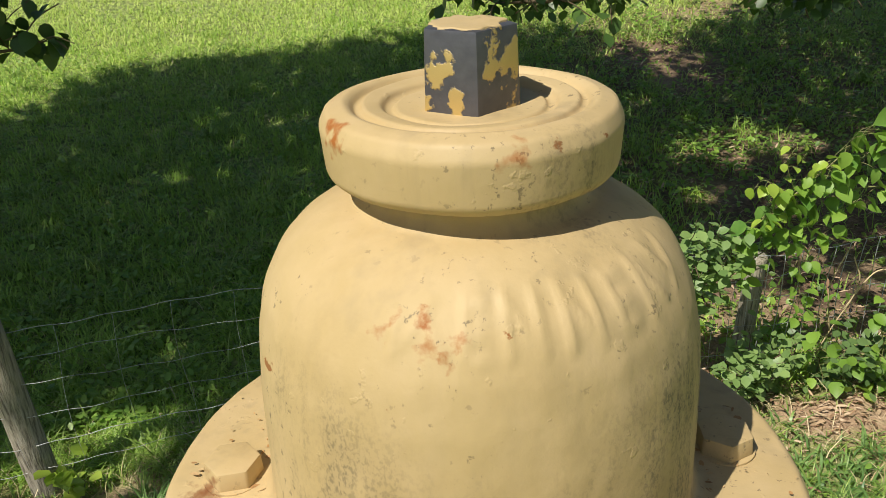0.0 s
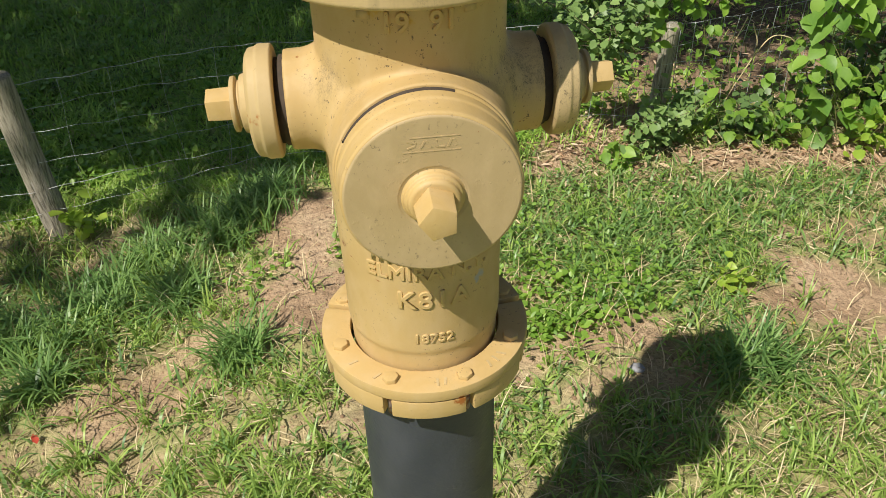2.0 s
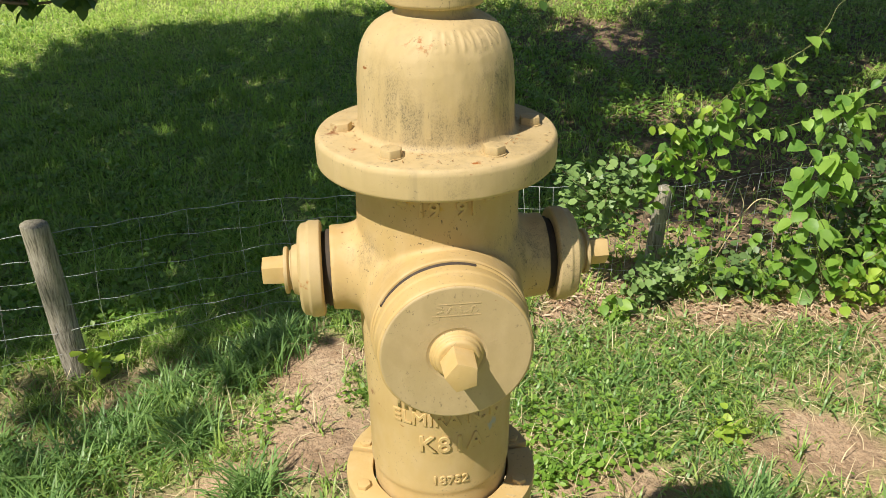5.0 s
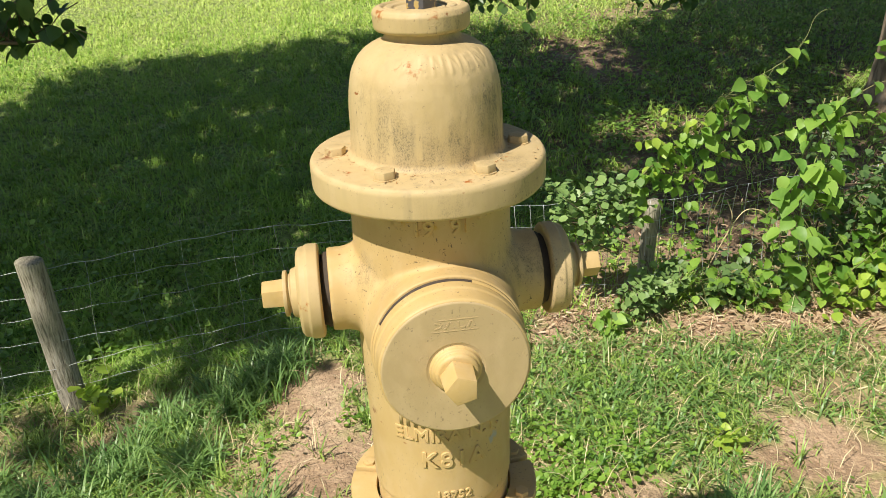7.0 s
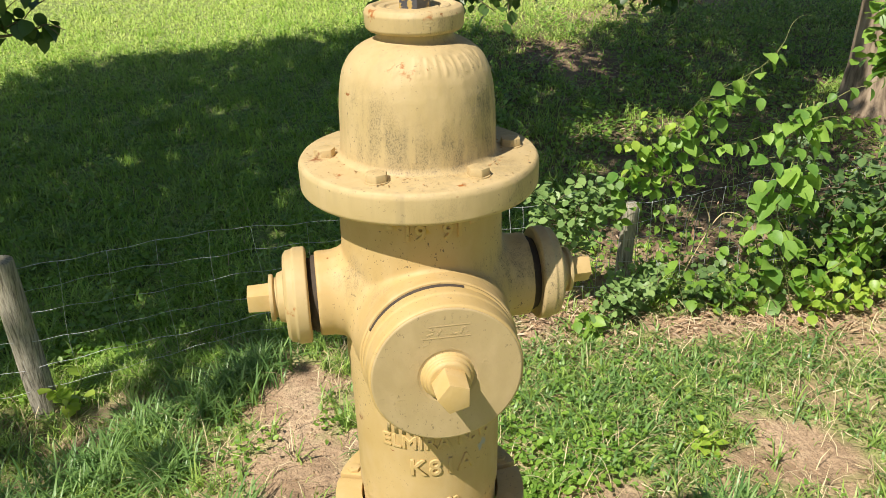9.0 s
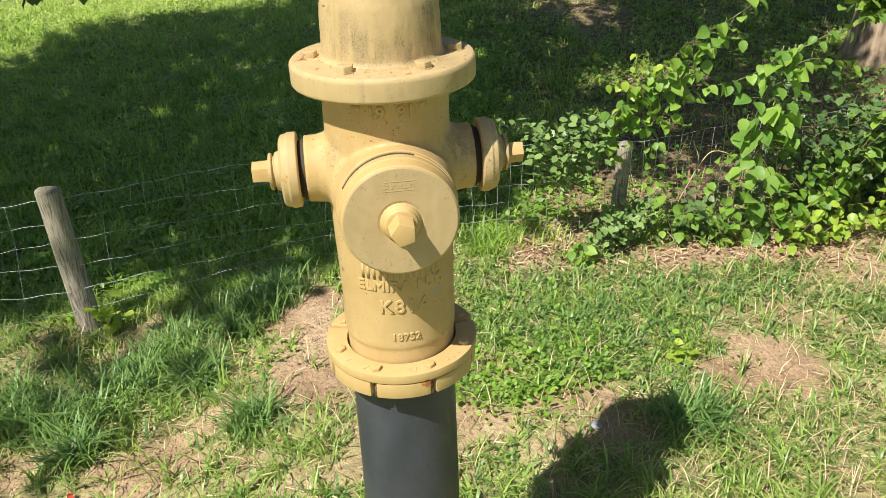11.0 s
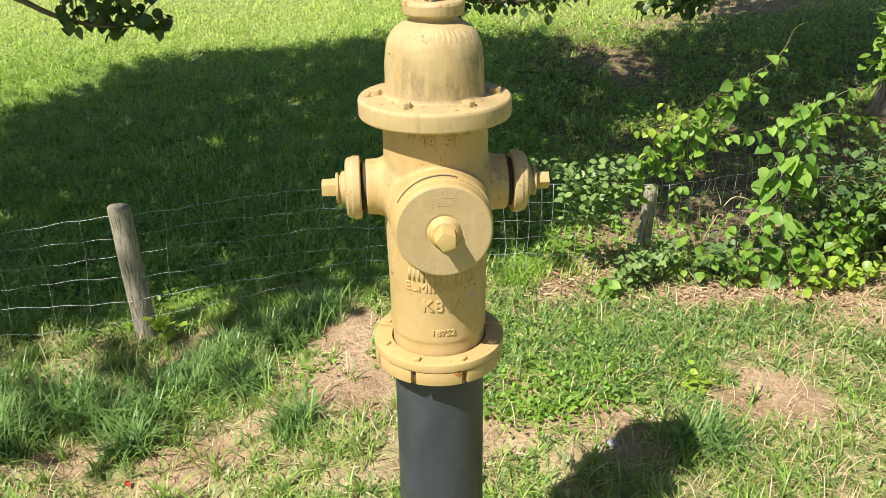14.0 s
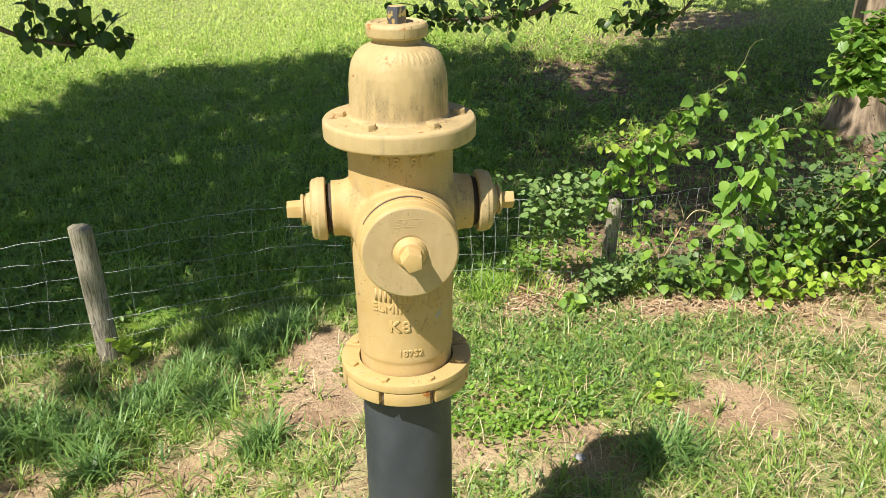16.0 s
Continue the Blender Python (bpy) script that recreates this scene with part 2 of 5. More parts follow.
WEED = leafy("broadleaf_weeds", (0.10, 0.24, 0.035), (0.32, 0.50, 0.085), (0.35, 0.5, 0.06), 0.4)
VINE = leafy("bright_vine_leaves", (0.10, 0.24, 0.032), (0.32, 0.50, 0.075), (0.42, 0.60, 0.07), 0.48, 0.4)
VINE_LEAF = leafy("large_vine_leaves", (0.095, 0.235, 0.04), (0.31, 0.49, 0.085), (0.42, 0.60, 0.08), 0.48, 0.38, True)
SHRUB = leafy("grey_green_leaves", (0.10, 0.20, 0.055), (0.28, 0.40, 0.125), (0.30, 0.43, 0.08), 0.46, 0.25)
BUSH = leafy("dark_bush_leaves", (0.06, 0.125, 0.042), (0.165, 0.26, 0.08), (0.24, 0.34, 0.07), 0.44, 0.25)
CANOPY = leafy("tree_leaves", (0.03, 0.075, 0.018), (0.08, 0.15, 0.03), (0.12, 0.22, 0.03), 0.4, 0.2)
RED, nt, b = surface("red_leaf", 0.6)
nt.links.new(mix(nt, grain(nt, 60, 3), (0.40, 0.03, 0.02), (0.55, 0.09, 0.05)), b.inputs["Base Color"])
PEBBLE, nt, b = surface("grey_stone", 0.8)
nt.links.new(mix(nt, grain(nt, 90, 4), (0.22, 0.22, 0.24), (0.42, 0.42, 0.44)), b.inputs["Base Color"])


# ---- mesh helpers ----
def part(name, bm, material, parent=None, label=""):
    me = bpy.data.meshes.new(name)
    for e in bm.edges:
        if len(e.link_faces) == 2 and e.calc_face_angle(0) > radians(42):
            e.smooth = False
    for f in bm.faces:
        f.smooth = True
    bm.to_mesh(me)
    bm.free()
    me.materials.append(material)
    ob = new(name, me)
    ob.parent = parent
    return tagged(ob, label)


def thing(name, at, label, category, group="", kind=""):
    ob = new(name)
    ob.location = at
    ob.empty_display_size = 0.1
    return tagged(ob, label, category, group, kind)


def arrays(name, verts, faces, material, parent=None, smooth=True):
    """A mesh out of arrays: faces is a list of (n, corners) index arrays."""
    me = bpy.data.meshes.new(name)
    me.vertices.add(len(verts))
    me.vertices.foreach_set("co", np.asarray(verts, np.float32).ravel())
    flat = np.concatenate([f.ravel() for f in faces]).astype(np.int32)
    size = np.concatenate([np.full(len(f), f.shape[1]) for f in faces])
    me.loops.add(len(flat))
    me.loops.foreach_set("vertex_index", flat)
    me.polygons.add(len(size))
    me.polygons.foreach_set("loop_start", np.concatenate([[0], np.cumsum(size)[:-1]]).astype(np.int32))
    me.polygons.foreach_set("use_smooth", np.full(len(size), smooth))
    me.update(calc_edges=True)
    me.materials.append(material)
    ob = new(name, me)
    ob.parent = parent
    return ob


def fillet(points, rad):
    """Rounds the inner corners of a profile."""
    out = [Vector(points[0])]
    for a, p, c in zip(points, points[1:], points[2:]):
        a, p, c = Vector(a), Vector(p), Vector(c)
        u, v = a - p, c - p
        r = min(rad, u.length * 0.45, v.length * 0.45)
        s, e = p + u.normalized() * r, p + v.normalized() * r
        for k in range(5):
            t = k / 4
            out.append(s * (1 - t) ** 2 + p * 2 * t * (1 - t) + e * t ** 2)
    return out + [Vector(points[-1])]


def lathe(bm, points, seg=72, m=Matrix(), start=0.0, sweep=2 * math.pi, jitter=0.0):
    """Revolves (radius, height) points round z and closes the ends; m then places it."""
    full = sweep > 6.28
    n = seg if full else seg + 1
    rings = []
    for r, z in points:
        ring = []
        for i in range(n):
            a = start + sweep * i / seg
            k = 1 + jitter * noise.noise((3 * math.cos(a), 3 * math.sin(a), z * 9))
            ring.append(bm.verts.new(m @ Vector((r * k * math.cos(a), r * k * math.sin(a), z))))
        rings.append(ring)
    for p, q in zip(rings, rings[1:]):
        for i in range(seg):
            j = (i + 1) % n
            bm.faces.new((p[i], p[j], q[j], q[i]))
    if full:
        bm.faces.new(rings[0][::-1])
        bm.faces.new(rings[-1])
    return rings


def prism(bm, sides, r0, r1, z0, z1, m=Matrix(), turn=0.0, bevel=0.0015):
    """A nut: a tapered prism with softened edges."""
    lo = [bm.verts.new(m @ Vector((r0 * math.cos(turn + 2 * math.pi * i / sides), r0 * math.sin(turn + 2 * math.pi * i / sides), z0))) for i in range(sides)]
    hi = [bm.verts.new(m @ Vector((r1 * math.cos(turn + 2 * math.pi * i / sides), r1 * math.sin(turn + 2 * math.pi * i / sides), z1))) for i in range(sides)]
    fs = [bm.faces.new((lo[i], lo[(i + 1) % sides], hi[(i + 1) % sides], hi[i])) for i in range(sides)]
    fs += [bm.faces.new(lo[::-1]), bm.faces.new(hi)]
    es = list({e for f in fs for e in f.edges})
    bmesh.ops.bevel(bm, geom=es, offset=bevel, segments=2, affect="EDGES", profile=0.6)


def ring_solid(bm, r0, r1, z0, z1, a0, a1, seg=20, bevel=0.002):
    """A piece of a flat ring between two angles, solid all round."""
    grid = []
    for i in range(seg + 1):
        a = a0 + (a1 - a0) * i / seg
        c, s = math.cos(a), math.sin(a)
        grid.append([bm.verts.new((r * c, r * s, z)) for r, z in ((r0, z0), (r1, z0), (r1, z1), (r0, z1))])
    for p, q in zip(grid, grid[1:]):
        for k in range(4):
            bm.faces.new((p[k], p[(k + 1) % 4], q[(k + 1) % 4], q[k]))
    bm.faces.new(grid[0][::-1])
    bm.faces.new(grid[-1])
    bmesh.ops.recalc_face_normals(bm, faces=bm.faces)
    sharp = [e for e in bm.edges if e.calc_face_angle(0) > 0.8]
    bmesh.ops.bevel(bm, geom=sharp, offset=bevel, segments=2, affect="EDGES", profile=0.6)


def tube(bm, pts, radii, seg=6):
    """A round stem along points."""
    rings = []
    for i, p in enumerate(pts):
        d = Vector(pts[min(i + 1, len(pts) - 1)]) - Vector(pts[max(i - 1, 0)])
        q = d.to_track_quat("Z", "Y") if d.length > 1e-6 else Vector((0, 0, 1)).to_track_quat("Z", "Y")
        r = radii if isinstance(radii, float) else radii[i]
        rings.append([bm.verts.new(Vector(p) + q @ Vector((r * math.cos(2 * math.pi * k / seg), r * math.sin(2 * math.pi * k / seg), 0))) for k in range(seg)])
    for a, c in zip(rings, rings[1:]):
        for k in range(seg):
            bm.faces.new((a[k], a[(k + 1) % seg], c[(k + 1) % seg], c[k]))
    bm.faces.new(rings[0][::-1])
    bm.faces.new(rings[-1])


def spline(points, per=8):
    """A smooth run through points."""
    p = [Vector(v) for v in points]
    p = [p[0] * 2 - p[1], *p, p[-1] * 2 - p[-2]]
    out = []
    for a, b0, c, d in zip(p, p[1:], p[2:], p[3:]):
        for k in range(per):
            t = k / per
            out.append(0.5 * (2 * b0 + (c - a) * t + (2 * a - 5 * b0 + 4 * c - d) * t * t + (3 * b0 - a - 3 * c + d) * t ** 3))
    return out + [p[-2]]


# ---- ground ----
def ease(v, a, b):
    t = np.clip((v - a) / (b - a), 0, 1)
    return t * t * (3 - 2 * t)


def waves(x, y, seed, size):
    """Smooth uneven values about -1 to 1."""
    g = np.random.default_rng(seed)
    s = np.zeros_like(x)
    for k in range(9):
        a, f, ph = g.uniform(0, 6.28), g.uniform(0.5, 2.2) / size, g.uniform(0, 6.28)
        s = s + np.sin(f * 6.28 * (x * math.cos(a) + y * math.sin(a)) + ph)
    return s / 4.2


def height(x, y):
    x, y = np.asarray(x, float), np.asarray(y, float)
    z = 0.075 - 0.135 * ease(-x, 0.05, 1.05)
    rise = np.clip(y - 2.0, 0, 14)
    z = z + 0.062 * rise + 0.010 * waves(x, y, 3, 0.5) * (1 - ease(np.hypot(x, y), 3, 8)) + 0.004 * waves(x, y, 4, 0.14) * (1 - ease(np.hypot(x, y), 2, 4))
    return z


# worn patches of bare soil: centre, half sizes, turn, strength
PATCHES = [(-0.24, 1.42, 0.16, 0.30, 0.25, 1.0), (-0.24, 1.06, 0.29, 0.19, 0.1, 1.0), (1.19, 0.84, 0.20, 0.17, 0.0, 1.0), (-0.74, 0.80, 0.24, 0.13, 0.2, 0.95),
           (-0.52, 1.05, 0.10, 0.14, 0.3, 0.7), (0.55, 0.76, 0.24, 0.08, 0.1, 0.95), (1.55, 1.58, 0.62, 0.12, 0.0, 1.0), (-0.45, 0.70, 0.22, 0.07, 0.1, 0.55), (-1.2, 0.92, 0.18, 0.09, 0.3, 0.9), (-0.85, 1.50, 0.18, 0.06, 0.1, 0.9), (0.88, 2.05, 0.26, 0.42, 0.0, 0.95), (0.36, 0.98, 0.12, 0.10, 0.0, 0.7),
           (1.95, 1.36, 0.35, 0.16, 0.0, 0.85), (1.90, 5.15, 0.30, 0.62, 0.1, 0.95), (2.3, 2.9, 1.3, 0.9, 0.2, 0.75), (1.5, 2.25, 0.55, 0.35, 0.0, 1.0), (3.75, 7.15, 0.75, 0.45, 0.3, 0.95), (2.7, 6.5, 0.5, 0.25, 0.3, 0.7), (-0.62, 1.55, 0.16, 0.06, 0.0, 0.7),
           (-0.95, 1.60, 0.16, 0.05, 0.2, 0.7), (0.0, 0.72, 0.16, 0.12, 0.0, 0.55), (1.45, 1.05, 0.12, 0.07, 0.2, 0.7), (-1.05, 0.72, 0.14, 0.08, 0.0, 0.6), (0.9, 0.72, 0.14, 0.08, 0.0, 0.75), (0.70, 1.74, 0.17, 0.15, 0.0, 1.0), (-0.55, 0.95, 0.30, 0.10, 0.3, 0.8), (-0.95, 1.32, 0.20, 0.08, 0.2, 0.75), (0.24, 0.72, 0.14, 0.10, 0.2, 0.85), (-0.15, 0.60, 0.20, 0.08, 0.0, 0.7), (-0.70, 0.58, 0.22, 0.07, 0.1, 0.75), (0.62, 0.62, 0.22, 0.07, 0.1, 0.8), (1.30, 1.12, 0.20, 0.08, 0.1, 0.7)]


def bareness(x, y):
    x, y = np.asarray(x, float), np.asarray(y, float)
    u = np.zeros_like(x)
    wob = 0.35 * waves(x, y, 11, 0.22) + 0.22 * waves(x, y, 12, 0.07)
    for cx, cy, rx, ry, a, s in PATCHES:
        dx, dy = x - cx, y - cy
        p, q = dx * math.cos(a) + dy * math.sin(a), -dx * math.sin(a) + dy * math.cos(a)
        d = np.sqrt((p / rx) ** 2 + (q / ry) ** 2) + wob
        u = np.maximum(u, s * (1 - ease(d, 0.7, 1.35)))
    return u


def build_ground():
    xs = np.concatenate([[-600, -250, -100, -50, -30, -20, -14, -10, -7, -5, -4], np.arange(-3.2, 3.9, 0.03), [4.2, 5, 6, 7.5, 10, 14, 20, 30, 50, 100, 250, 600]])
    ys = np.concatenate([[-600, -200, -60, -20, -8, -4, -2, -1], np.arange(-0.5, 3.0, 0.03), np.arange(3.0, 8, 0.12), [8.5, 9, 10, 11, 12, 14, 16, 18, 21, 25, 30, 40, 60, 110, 250, 600]])
    gx, gy = np.meshgrid(xs, ys)
    v = np.stack([gx, gy, height(gx, gy)], -1).reshape(-1, 3)
    n, w = len(ys), len(xs)
    i = (np.arange(n - 1)[:, None] * w + np.arange(w - 1)[None]).ravel()
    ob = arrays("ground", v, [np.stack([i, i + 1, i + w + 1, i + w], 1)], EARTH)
    near = np.clip(bareness(v[:, 0], v[:, 1]), 0, 1)
    yard = 0.8 * (1 - ease(v[:, 1], 1.5, 2.0)) * (0.6 + 0.4 * waves(v[:, 0], v[:, 1], 21, 0.3)) * (1 - 0.8 * np.exp(-(((v[:, 0] - 0.7) / 0.7) ** 2 + ((v[:, 1] - 1.15) / 0.4) ** 2))) * (1 - ease(np.hypot(v[:, 0], v[:, 1]), 2.2, 4.0))
    at = ob.data.attributes.new("bare", "FLOAT", "POINT")
    at.data.foreach_set("value", np.clip(np.maximum(near, yard), 0, 1).astype(np.float32))
    # darker brown soil from the fence back, on the right-hand side
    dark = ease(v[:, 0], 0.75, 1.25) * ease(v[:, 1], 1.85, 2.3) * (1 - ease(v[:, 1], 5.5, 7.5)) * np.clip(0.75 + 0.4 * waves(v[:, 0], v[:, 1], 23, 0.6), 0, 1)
    at = ob.data.attributes.new("dark_zone", "FLOAT", "POINT")
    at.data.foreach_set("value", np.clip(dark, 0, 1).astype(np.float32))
    return tagged(ob, "worn roadside lawn with bare tan soil patches and green thatch", "ground", "", "structure")


build_ground()


# ---- fire hydrant ----
def lettering(body, size, r, z, depth, name, parent, spacing=1.0, centre=0.0):
    """Raised cast characters wrapped round a barrel that faces -y."""
    cu = bpy.data.curves.new(name, "FONT")
    cu.body, cu.size, cu.extrude, cu.bevel_depth, cu.bevel_resolution, cu.align_x, cu.resolution_u, cu.space_character = body, size, depth, depth * 0.35, 1, "CENTER", 4, spacing
    tmp = new("tmp", cu)
    me = bpy.data.meshes.new_from_object(tmp.evaluated_get(bpy.context.evaluated_depsgraph_get()))
    bpy.data.objects.remove(tmp)
    bpy.data.curves.remove(cu)
    for v in me.vertices:
        a = (v.co.x + centre) / r - math.pi / 2
        rad = r + v.co.z
        v.co = (rad * math.cos(a), rad * math.sin(a), z + v.co.y)
    me.materials.clear()
    me.materials.append(CLEAN)
    ob = new(name, me)
    ob.parent = parent
    return ob


def bars_on_barrel(name, marks, r, parent, depth=0.0012):
    """Worn cast marks: low bars (angle from the front, height, half width, half height, lean)."""
    for a, z, w, h, lean in marks:
        bm = bmesh.new()
        quad = []
        for dx, dz in ((-w, -h), (w, -h), (w, h), (-w, h)):
            t = a + (dx + lean * dz) / r - math.pi / 2
            quad.append((t, z + dz))
        lo = [bm.verts.new(((r - 0.002) * math.cos(t), (r - 0.002) * math.sin(t), zz)) for t, zz in quad]
        hi = [bm.verts.new(((r + depth) * math.cos(t * 1.0), (r + depth) * math.sin(t), zz)) for t, zz in quad]
        bm.faces.new(hi)
        for i in range(4):
            bm.faces.new((lo[i], lo[(i + 1) % 4], hi[(i + 1) % 4], hi[i]))
        part(name, bm, PAINT, parent)


def side_way(sign):
    """Turns the lathe's z to +x or -x at the height of the hose nozzles."""
    return Matrix.Translation((0, 0, 1.192)) @ Matrix.Rotation(sign * math.pi / 2, 4, "Y")


FRONT = Matrix.Translation((0, 0, 1.167)) @ Matrix.Rotation(math.pi / 2, 4, "X")
CAP = FRONT @ Matrix.Translation((0, 0, 0.008))


def nozzle_cap(hydrant, sign):
    m = side_way(sign)
    bm = bmesh.new()
    lathe(bm, [(0.001, 0.105), (0.0440, 0.105), (0.0440, 0.127), (0.0415, 0.128), (0.0415, 0.136), (0.001, 0.136)], 48, m)
    part("gasket", bm, RUBBER, hydrant, "black weathered gasket")
    bm = bmesh.new()
    lathe(bm, fillet([(0.001, 0.1315), (0.0520, 0.1315), (0.0550, 0.1335), (0.0552, 0.1455), (0.0532, 0.1482), (0.0520, 0.1545), (0.0470, 0.1580), (0.0300, 0.1590), (0.0275, 0.1660), (0.0225, 0.1675), (0.0225, 0.1700),
                         (0.0268, 0.1708), (0.0268, 0.1752), (0.001, 0.1752)], 0.0011), 64, m, jitter=0.012)
    cap = part("nozzle_cap", bm, PAINT, hydrant, "cream painted hose cap" + (" with rust spot" if sign < 0 else " with grey grime"))
    bm = bmesh.new()
    prism(bm, 5, 0.0175, 0.0165, 0.174, 0.2000, m, 0.35 if sign < 0 else 0.9)
    part("nut", bm, CLEAN, cap)


def build_hydrant():
    hyd = thing("fire_hydrant", (0, 0, 0), "cream-yellow painted cast iron fire hydrant on a black standpipe", "fire hydrant")

    bm = bmesh.new()
    lathe(bm, fillet([(0.001, -0.12), (0.0865, -0.12), (0.0865, 0.5), (0.0855, 0.862), (0.001, 0.862)], 0.002), 80, jitter=0.004)
    part("standpipe", bm, PIPE, hyd, "black coated steel standpipe")

    # barrel, hose nozzles and pumper outlet in one casting
    bm = bmesh.new()
    lathe(bm, fillet([(0.001, 0.864), (0.0855, 0.864), (0.0865, 0.914), (0.0888, 0.9185), (0.0888, 0.99), (0.0905, 1.06), (0.093, 1.12), (0.0925, 1.20), (0.0905, 1.262), (0.0905, 1.323), (0.001, 1.323)], 0.01), 96)
    for sign in (-1, 1):
        lathe(bm, [(0.001, 0.02), (0.072, 0.02), (0.070, 0.072), (0.060, 0.084), (0.052, 0.093), (0.0490, 0.104), (0.0487, 0.1225), (0.001, 0.1225)], 64, side_way(sign))
    lathe(bm, [(0.001, 0.01), (0.0915, 0.01), (0.0905, 0.045), (0.0885, 0.065), (0.0862, 0.080), (0.0850, 0.090), (0.0848, 0.0960), (0.001, 0.0960)], 80, FRONT)
    body = part("body", bm, BODY, hyd)
    re = body.modifiers.new("cast", "REMESH")
    re.mode, re.voxel_size, re.use_smooth_shade = "VOXEL", 0.0024, True
    sm = body.modifiers.new("soften", "SMOOTH")
    sm.factor, sm.iterations = 0.5, 7

    bm = bmesh.new()
    lathe(bm, fillet([(0.001, 0.080), (0.0838, 0.080), (0.0848, 0.094), (0.0848, 0.1122), (0.0835, 0.1142), (0.001, 0.1142)], 0.0010), 96, FRONT, jitter=0.004)
    part("outlet_rim", bm, BODY, body)
    bm = bmesh.new()
    lathe(bm, [(0.0785, 0.1125), (0.0830, 0.1125), (0.0828, 0.1200), (0.0785, 0.1200)], 72, FRONT, radians(152), radians(280))
    part("paint_bead", bm, CLEAN, body)

    # bonnet: flange, bell and shoulder
    bm = bmesh.new()
    bell = [(0.001, 1.3190), (0.127, 1.3190), (0.1295, 1.322), (0.1299, 1.3475), (0.1272, 1.3525), (0.096, 1.3538), (0.0868, 1.3550), (0.0835, 1.360), (0.0828, 1.385), (0.0822, 1.408), (0.0805, 1.427), (0.0768, 1.444),
            (0.0705, 1.4565), (0.0615, 1.4655), (0.051, 1.4715), (0.042, 1.4745), (0.0395, 1.478), (0.0395, 1.486), (0.001, 1.486)]
    rounded = fillet(bell, 0.005)
    fine = [rounded[0]]
    for p in rounded[1:]:
        steps = max(1, int((p - fine[-1]).length / 0.0014)) if 1.435 < p.y < 1.474 else 1
        fine += [fine[-1].lerp(p, (k + 1) / steps) for k in range(steps)]
    lathe(bm, fine, 300, jitter=0.006)
    # worn cast strokes round the shoulder: angle from the front, lean, upper and lower end
    strokes = [(-26, 0, 1.458, 1.450), (-21, -12, 1.463, 1.453), (-16, 12, 1.459, 1.451), (-9, 0, 1.4650, 1.4495), (-6, 0, 1.4645, 1.4630), (-6, 0, 1.4575, 1.4562), (-6, 0, 1.4505, 1.4492), (1, 0, 1.4655, 1.4500), (5, 12, 1.4655, 1.4500), (9, 0, 1.4655, 1.4500),
               (16, 0, 1.4655, 1.4500), (20, 12, 1.4655, 1.4500), (24, 0, 1.4655, 1.4505), (31, 0, 1.4655, 1.4505), (34, 0, 1.4650, 1.4635), (34, 0, 1.458, 1.4568), (34, 0, 1.4515, 1.4502), (42, 0, 1.465, 1.4505), (46.5, 9, 1.463, 1.452), (54, 10, 1.465, 1.457), (59, -10, 1.465, 1.451)]
    for v in bm.verts:
        rad = math.hypot(v.co.x, v.co.y)
        if rad < 0.01 or not 1.35 < v.co.z < 1.474:
            continue
        deg = math.degrees(math.atan2(v.co.x, -v.co.y))
        lift = 0.0
        for a, lean, top_z, low_z in strokes if v.co.z > 1.444 and -45 < deg < 80 else ():
            mid, half = (top_z + low_z) / 2, (top_z - low_z) / 2
            across = (deg - a - lean * (mid - v.co.z) / 0.02) * 0.0174 * rad
            lift = max(lift, math.exp(-(across / (0.0013 if half > 0.002 else 0.0036)) ** 2) * (1 - min(1, max(0, (abs(v.co.z - mid) - half) / 0.0012))))
        worn = 0.75 + 0.4 * noise.noise(v.co * 70)
        lift = 0.0012 * lift * worn + 0.0004 * noise.noise(v.co * 45) + 0.0003 * noise.noise(v.co * 140)
        out = Vector((v.co.x, v.co.y, 0)).normalized() * 0.8 + Vector((0, 0, 0.6 if v.co.z > 1.44 else 0))
        v.co += out * lift
    bonnet = part("bonnet", bm, PAINT, hyd)
    for k in range(6):
        a = math.pi / 3 * k - radians(2.6)
        at = Matrix.Translation((0.101 * math.cos(a), 0.101 * math.sin(a), 1.3530)) @ Matrix.Rotation(0.4 + 1.3 * k, 4, "Z")
        bm = bmesh.new()
        lathe(bm, [(0.0128, 0.0), (0.0128, 0.0014)], 24, at)
        prism(bm, 6, 0.0122, 0.0116, 0.001, 0.0095, at, 0, 0.0013)
        part("flange_bolt", bm, PAINT, bonnet)

    bm = bmesh.new()
    top = [(0.001, 1.4835), (0.0475, 1.4835), (0.0500, 1.4865), (0.0510, 1.5010), (0.0485, 1.5060), (0.0425, 1.5078), (0.0405, 1.5070), (0.0388, 1.5050), (0.0372, 1.5052), (0.0360, 1.5070), (0.0300, 1.5062), (0.0285, 1.5040), (0.0262, 1.5036), (0.0250, 1.5050), (0.0180, 1.5046), (0.001, 1.5046)]
    lathe(bm, fillet(top, 0.0014), 128, jitter=0.008)
    for v in bm.verts:
        v.co.z += 0.0005 * noise.noise(v.co * 55)
    cap = part("weather_cap", bm, PAINT, hyd, "round cream cap with grooved top")
    bm = bmesh.new()
    prism(bm, 5, 0.0170, 0.0160, 1.501, 1.5310, Matrix(), -0.28, 0.0012)
    part("operating_nut", bm, IRON, cap, "worn gunmetal pentagon nut with paint chips")
    bm = bmesh.new()
    lathe(bm, fillet([(0.0118, 1.5300), (0.0116, 1.5315), (0.005, 1.5313), (0.001, 1.5312)], 0.0006), 40, jitter=0.35)
    part("nut_dab", bm, PAINT, cap)

    for sign in (-1, 1):
        nozzle_cap(hyd, sign)

    # pumper cap
    bm = bmesh.new()
